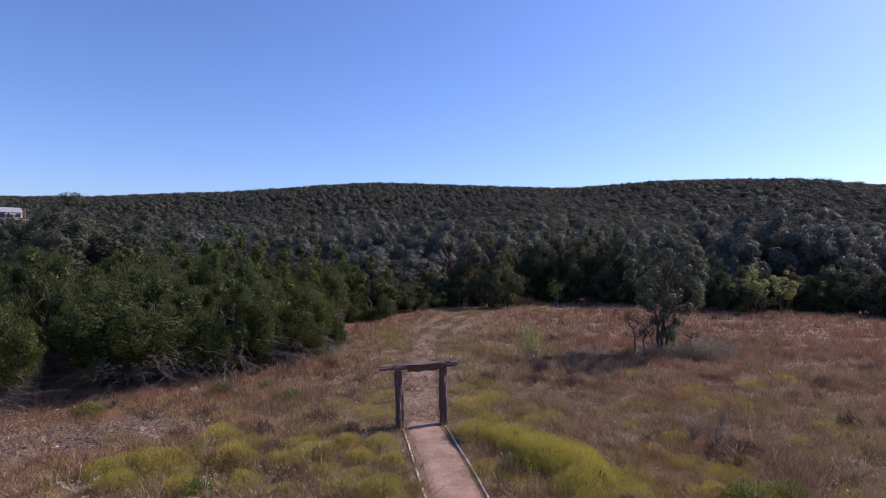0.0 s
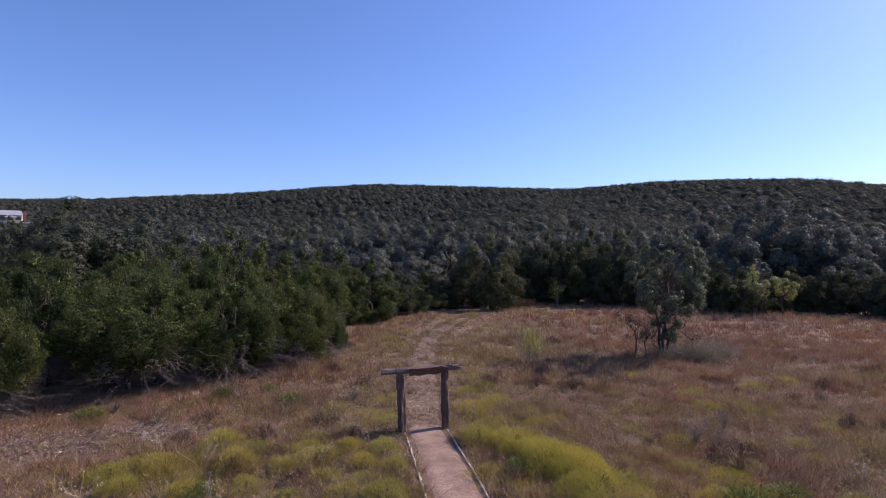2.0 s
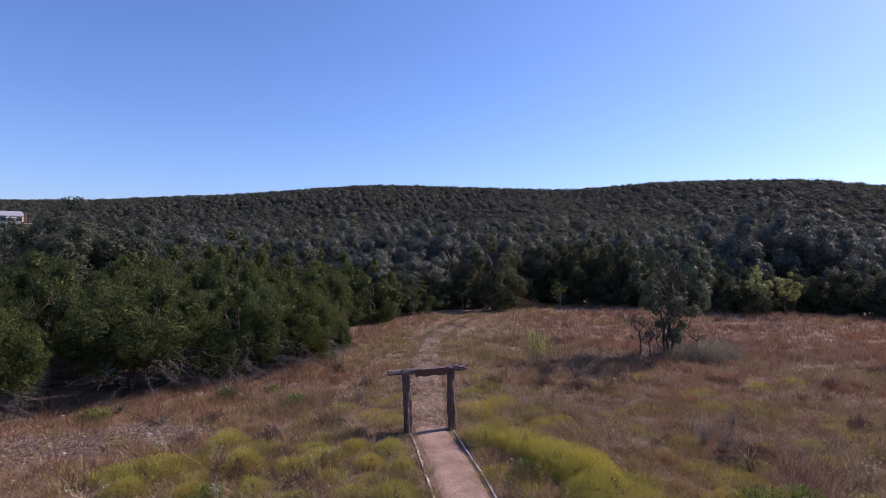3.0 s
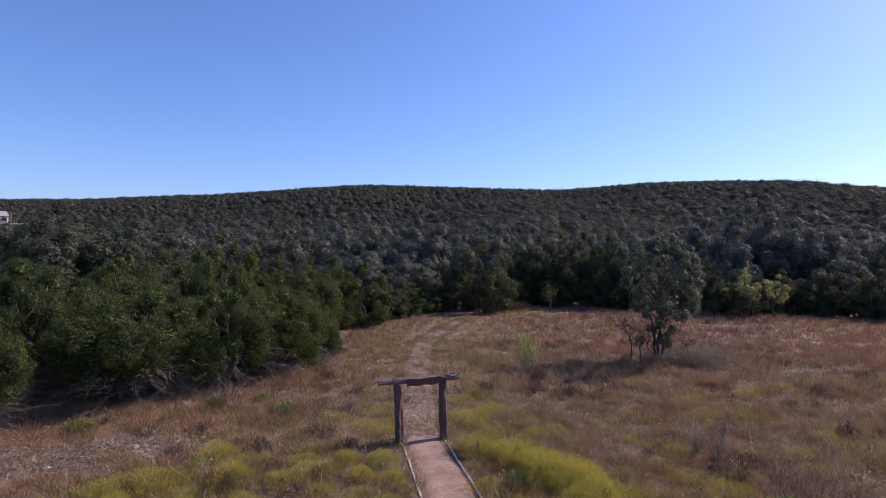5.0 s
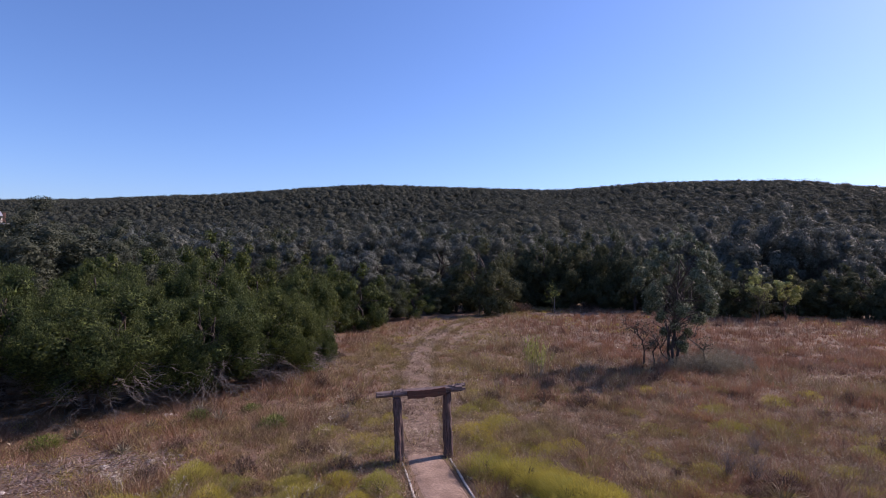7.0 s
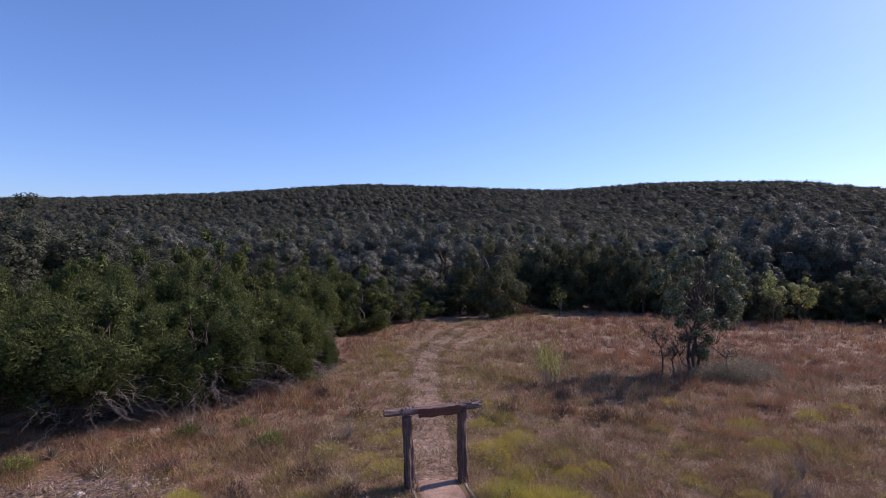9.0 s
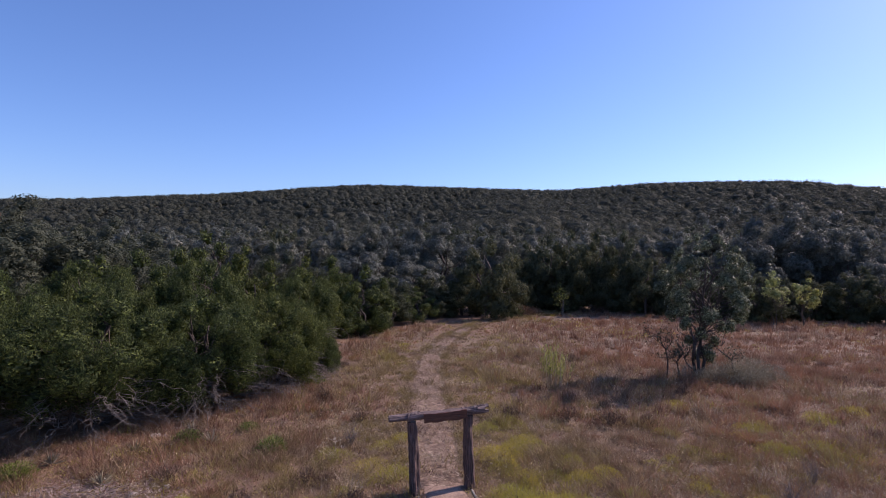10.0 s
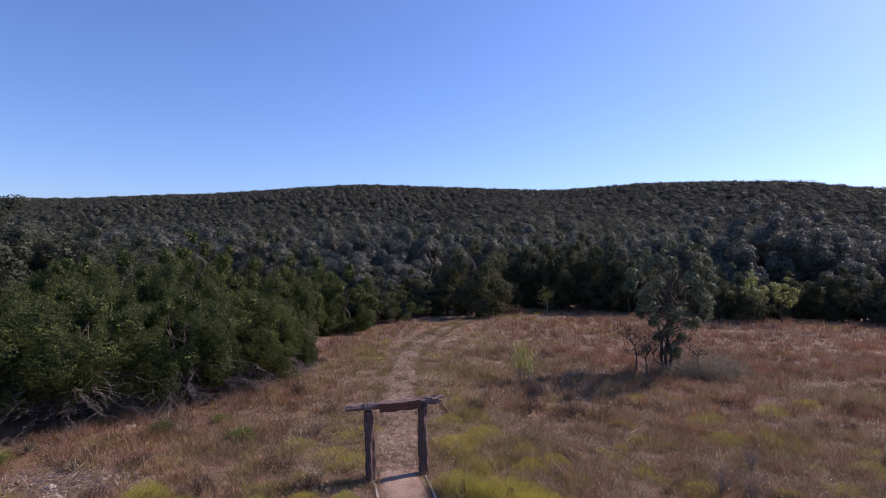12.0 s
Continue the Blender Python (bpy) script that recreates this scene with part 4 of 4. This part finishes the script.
for k, (x, y) in enumerate([(-10.0, 14.6), (-9.7, 18.0), (-8.0, 17.3), (-4.5, 17.3), (-4.9, 23.7), (-6.5, 14.5), (12.3, 17.2)]):
    seed_stalks(x, y, k + 20)


def twig_shrub(x, y, s, seed):
    r = np.random.default_rng(seed)
    root = thing("bare_twig_shrub", (x, y, float(land(x, y))), "bare dark twiggy shrub in the dry grass", "shrub", "bare shrubs")
    paths = []
    for k in range(30):
        a, w = r.uniform(0, 6.28), r.uniform(0.05, 0.6) * s
        p = bent(r, (0, 0, 0), (math.cos(a) * w, math.sin(a) * w, s * r.uniform(0.5, 1.0)), 0.009, 0.0035, 5, 0.06)
        paths.append(p)
        for m in range(2):
            q = p[r.integers(2, 5), :3]
            paths.append(bent(r, q, q + r.normal(size=3) * 0.14 + np.array([0, 0, 0.16]), 0.005, 0.0025, 3, 0.05))
    part("woody_base", mesh_from("twigs", *tubes(paths, 3), DEADTWIG), DEADTWIG, root)["kind"] = "stuff"


for k, (x, y, s) in enumerate([(8.6, 20.3, 1.0), (9.3, 20.0, 0.8), (10.6, 22.3, 0.8), (-4.6, 25.0, 0.6)]):
    twig_shrub(x, y, s, k + 60)
r = np.random.default_rng(44)
n = 8500
c = np.array([(-11.0, 20.4), (-14.2, 18.6), (-12.6, 19.6)])[r.integers(0, 3, n)]
b = np.column_stack([c[:, 0] + r.normal(size=n) * 1.0, c[:, 1] + r.normal(size=n) * 0.55, np.zeros(n)])
b[:, 2] = land(b[:, 0], b[:, 1]) + r.uniform(0.0, 0.05, n)
way = np.column_stack([r.normal(size=n) + 0.6, r.normal(size=n) + 0.2, r.normal(size=n) * 0.2])
mulch = new("wood_mulch", mesh_from("wood_mulch", *leaves(r, b, way, r.uniform(0.08, 0.4, n), r.uniform(0.02, 0.06, n), 0.05, np.tile([0, 0.2, 1.0], (n, 1)), True), MULCH))
tagged(mulch, "pale pinkish mulch and bark litter on bare soil", "mulch", kind="stuff")

# ---- house on the far slope ----
HX, HY = -192.6, 226.0


def house():
    hz = 15.0
    h = thing("house", (HX, HY, hz), "long single-storey house with grey roof and pale deck", "house", turn=36)
    foot = float(land(HX, HY)) - hz - 2
    part("wall", box(bmesh.new(), (26, 9, 3.0 - foot), pose(-4, 0, (3.0 + foot) / 2), 0.05), STUCCO, h)
    bm = bmesh.new()
    pts = [(-18, -6.0, 2.8), (9.4, -6.0, 2.8), (9.4, 5.5, 2.8), (-18, 5.5, 2.8), (-15, 0, 5.0), (8.6, 0, 5.0)]
    vs = [bm.verts.new(p) for p in pts]
    for f in ((0, 1, 5, 4), (1, 2, 5), (2, 3, 4, 5), (3, 0, 4), (3, 2, 1, 0)):
        bm.faces.new([vs[i] for i in f])
    part("roof", bm, ROOFING, h, "pale grey metal hip roof")
    part("deck", box(bmesh.new(), (34, 5.0, 0.45), pose(-1, -6.2, -0.3), 0.03), EDGING, h, "pale timber deck")
    part("chimney", box(bmesh.new(), (1.0, 1.4, 4.4 - foot), pose(9.9, -2.2, (4.4 + foot) / 2), 0.05), REDBRICK, h, "red-brown masonry end wall")
    bm = bmesh.new()
    bmesh.ops.create_cone(bm, cap_ends=True, segments=4, radius1=3.0, radius2=0.1, depth=1.6, matrix=pose(5.6, -6.5, 2.6, 0, 0, 45))
    part("porch_roof", bm, ROOFING, h)
    for x in np.arange(-17, 9, 2.6):
        part("post", box(bmesh.new(), (0.25, 0.25, 2.9), pose(float(x), -5.7, 1.35), 0.02), STUCCO, h)
    for x in np.arange(-15.5, 8, 2.6):
        w = part("window", box(bmesh.new(), (2.0, 0.12, 1.7), pose(float(x), -4.53, 1.5), 0.01), EDGING, h)
        part("pane", box(bmesh.new(), (1.8, 0.05, 1.5), pose(float(x), -4.61, 1.5)), PANE, w)


house()


# ---- meadow grass ----
def off_path(x, y, margin=0.0):
    gx, gw = along(GRAVEL_LINE, y)
    tx, tw = along(TRAIL_LINE, y)
    return ~(((y < 21.6) & (np.abs(x - gx) < gw + 0.1 + margin)) | ((y >= 21.3) & (y < 73) & (np.abs(x - tx) < tw - 0.08 + margin)) | ((x > 6.4) & (x < 16.6) & (np.abs(y - 65.6) < 1.3)))


WOOD_X = np.array([(-22, 12), (-18.5, 21), (-16.9, 24), (-14.6, 25.4), (-13.0, 26.8), (-11.8, 29.6), (-9.6, 32.6), (-8.2, 35), (-8.6, 38), (-8.8, 44.5), (-8.8, 50.8), (-6.6, 55), (-3.2, 58), (0.5, 60.5), (4, 64), (6, 70), (7, 76)])


def meadow(x, y):
    """True where the open meadow lies."""
    return (x > np.interp(y, WOOD_X[:, 1], WOOD_X[:, 0]) - 0.4) & (y < np.where(x > 6, 72 - smooth((x - 14) / 14) * 8.5, 75))


def grass(name, n, y0, y1, blades, height, width, mat, seed, chance, label, spread=0.1, lean=0.35, where=None, across=None):
    r = np.random.default_rng(seed)
    each = 5 if y0 < 25 else 4 if y0 < 40 else 2               # tufts to a tussock
    y = np.sqrt(r.uniform(y0 ** 2, y1 ** 2, n // each))
    x = r.uniform(-1.0, 1.0, n // each) * (y * 0.86 + 3)
    if across:
        x = across(y) + r.uniform(-1.5, 1.5, n // each)
    one = np.repeat(np.arange(n // each), each)
    big = r.uniform(0.55, 1.45, n // each)[one]
    n = len(one)
    x, y = x[one] + r.normal(size=n) * 0.15, y[one] + r.normal(size=n) * 0.15
    keep = (meadow(x, y) & off_path(x, y) if where is None else where(x, y)) & (r.uniform(0, 1, n) < chance(x, y))
    x, y, big = x[keep], y[keep], big[keep]
    n = len(x)
    hs = height * big * r.uniform(0.7, 1.2, n) * (1 + 0.5 * fbm(x, y, 1.6, 71) + 0.9 * fbm(x, y, 0.55, 72))
    gap = np.abs(x - along(TRAIL_LINE, y)[0]) - 1.0
    hs = hs * np.where((y > 21) & (where is None), 0.35 + 0.65 * smooth(gap / 2.2), 1)
    i = np.repeat(np.arange(n), blades)
    m = len(i)
    off = r.normal(size=(m, 2)) * spread
    bx, by = x[i] + off[:, 0], y[i] + off[:, 1]
    base = np.column_stack([bx, by, land(bx, by) - 0.02])
    h = hs[i] * r.uniform(0.45, 1.15, m)
    wind = np.column_stack([fbm(x, y, 2.0, seed + 2), fbm(x, y, 2.0, seed + 3)])[i] * 0.4 + off / (spread * 2.2) * lean + r.normal(size=(m, 2)) * lean * 0.7
    tip = base + np.column_stack([wind[:, 0] * h, wind[:, 1] * h, h])
    a = r.uniform(0, 6.283, m)
    w = width * r.uniform(0.5, 1.5, m)
    side = np.column_stack([np.cos(a) * w, np.sin(a) * w, np.zeros(m)])
    v = np.stack([base - side, base + side, tip], 1).reshape(-1, 3)
    ob = new(name, mesh_from(name, v, np.arange(3 * m).reshape(m, 3), mat))
    return tagged(ob, label, "grass", kind="stuff")


def redness(x, y):
    return np.clip(0.3 + 0.4 * smooth((-x - 7) / 5) + 0.5 * smooth((x - 4) / 12) * smooth((y - 17) / 12) + 0.3 * smooth((y - 34) / 16) + (0.35 + 0.25 * smooth((y - 20) / 10)) * fbm(x, y, 3.2, 40) - 0.12 * (y < 24) + 0.12 * smooth((-x - 6) / 4) - 0.3 * (y > 21) * (1 - smooth((np.abs(x - along(TRAIL_LINE, y)[0]) - 2.5) / 4)), 0.05, 0.95)


def bare(x, y):
    """Thin growth on the bare patch by the junipers."""
    d = np.minimum(np.hypot((x + 11) / 2.2, (y - 20.3) / 1.3), np.hypot((x + 14.2) / 2.6, (y - 18.4) / 1.1))
    return (0.12 + 0.88 * smooth(d - 0.5)) * (1 - 0.35 * smooth((-x - 8) / 4))


TAN_LABEL, RED_LABEL = "tall dry tan meadow grass", "tall reddish-brown bluestem grass of the meadow"
for (y0, y1, n, blades, w, tag) in ((9, 27, 16000, 17, 0.009, "near"), (27, 44, 15000, 14, 0.014, "middle"), (44, 77, 18000, 10, 0.022, "far")):
    grass("dry_grass", n, y0, y1, blades, 0.31 if y0 < 25 else 0.36, w, DRY_GRASS, y0, lambda x, y: (1 - redness(x, y)) * bare(x, y), TAN_LABEL, 0.1 + w, 0.7)
    grass("bluestem_grass", n, y0, y1, blades, 0.37 if y0 < 25 else 0.44, w, RED_GRASS, y0 + 1, lambda x, y: redness(x, y) * bare(x, y), RED_LABEL, 0.1 + w, 0.62 if y0 < 25 else 0.42 if y0 < 30 else 0.28)
    grass("straw_stalks", n // 3, y0, y1, 10, 0.4, w * 0.8, STRAW, y0 + 2, lambda x, y: np.clip(0.3 + 0.32 * smooth((x - 5) / 6) - 0.18 * smooth((-x - 4) / 4) + fbm(x, y, 2.5, 50), 0.03, 1) * bare(x, y), "bleached straw stalks scattered through the meadow", 0.1, 0.9)
    grass("green_forbs", n // 3, y0, y1, 18, 0.25, w * 1.1, BROOMWEED, y0 + 3, lambda x, y: np.clip(0.0 + 0.95 * fbm(x, y, 2.8, 52) + 0.3 * (y < 22) * (x < 9) + 0.28 * (y > 20) * (1 - smooth((np.abs(x - along(TRAIL_LINE, y)[0]) - 2.5) / 3.5)), 0.0, 1) * bare(x, y), "yellow-green broomweed sprigs scattered through the grass", 0.18, 0.8)


def on_trail(x, y):
    tx, tw = along(TRAIL_LINE, y)
    return (y > 22) & (y < 74) & (np.abs(x - tx) < tw + 0.3)


def trail_mid(y):
    return along(TRAIL_LINE, y)[0]


grass("trampled_grass", 9000, 22, 74, 8, 0.1, 0.016, STRAW, 81, lambda x, y: np.full(len(x), 0.75), "short trampled straw on the trail", 0.14, 2.0, on_trail, trail_mid)
grass("trail_edge_grass", 14000, 22, 74, 9, 0.22, 0.015, DRY_GRASS, 83, lambda x, y: np.clip(np.abs(x - trail_mid(y)) - 0.62 + 0.3 * fbm(x, y, 0.8, 9) + 0.5 * smooth((y - 42) / 14), 0.06, 1), "tufts of dry grass growing in over the trail's edges", 0.1, 0.8, on_trail, trail_mid)

grass("trampled_brown_grass", 6000, 22, 74, 8, 0.13, 0.016, DRY_WEED, 85, lambda x, y: np.full(len(x), 0.5), "short brown trodden stubble on the trail", 0.14, 1.8, on_trail, trail_mid)


def flecks(name, n, y0, y1, size, mat, seed, chance, label, top=0.32):
    """Loose leaf blades, seed heads and litter at all angles among the tussocks."""
    r = np.random.default_rng(seed)
    y = np.sqrt(r.uniform(y0 ** 2, y1 ** 2, n))
    x = r.uniform(-1.0, 1.0, n) * (y * 0.86 + 3)
    keep = meadow(x, y) & off_path(x, y, -0.03) & (r.uniform(0, 1, n) < chance(x, y))
    x, y = x[keep], y[keep]
    n = len(x)
    z = land(x, y) + r.uniform(0, 1, n) ** 1.4 * top * (1 + 0.5 * fbm(x, y, 1.2, seed))
    way = r.normal(size=(n, 3)) * np.array([1, 1, 0.6])
    L = size * r.uniform(0.5, 1.5, n)
    ob = new(name, mesh_from(name, *leaves(r, np.column_stack([x, y, z]), way, L, L * r.uniform(0.15, 0.45, n), 0.1, None, True), mat))
    return tagged(ob, label, "grass", kind="stuff")


for (y0, y1, n, s) in ((9, 27, 200000, 0.066), (27, 44, 90000, 0.095), (44, 77, 60000, 0.13)):
    flecks("grass_litter", n, y0, y1, s, DRY_GRASS, y0 + 5, lambda x, y: (1 - redness(x, y)) * (0.3 + 0.7 * bare(x, y)), "tangled dry tan grass litter")
    flecks("red_grass_litter", n, y0, y1, s, RED_GRASS, y0 + 6, lambda x, y: redness(x, y) * (0.3 + 0.7 * bare(x, y)), "tangled reddish-brown grass litter")
    flecks("straw_litter", n // 3, y0, y1, s * 1.2, STRAW, y0 + 7, lambda x, y: np.clip(0.38 + 0.2 * smooth((x - 5) / 6) + 0.9 * fbm(x, y, 1.9, 61), 0.04, 1), "bleached straw litter among the grass", 0.25)

for (name, mat, seed, lab) in (("dry_grass", DRY_GRASS, 91, TAN_LABEL), ("bluestem_grass", RED_GRASS, 93, RED_LABEL)):
    r = np.random.default_rng(seed)
    n = 2600
    x, y = r.uniform(-26, 26, n), r.uniform(-24, 9.5, n)
    keep = off_path(x, y)
    x, y = x[keep], y[keep]
    i = np.repeat(np.arange(len(x)), 9)
    m = len(i)
    b = np.column_stack([x[i] + r.normal(size=m) * 0.15, y[i] + r.normal(size=m) * 0.15, np.zeros(m)])
    b[:, 2] = land(b[:, 0], b[:, 1]) - 0.02
    way = np.column_stack([r.normal(size=m) * 0.5, r.normal(size=m) * 0.5, np.ones(m)])
    ob = new(name, mesh_from(name, *leaves(r, b, way, r.uniform(0.2, 0.5, m), np.full(m, 0.03), 0.1, None, True), mat))
    tagged(ob, lab, "grass", kind="stuff")
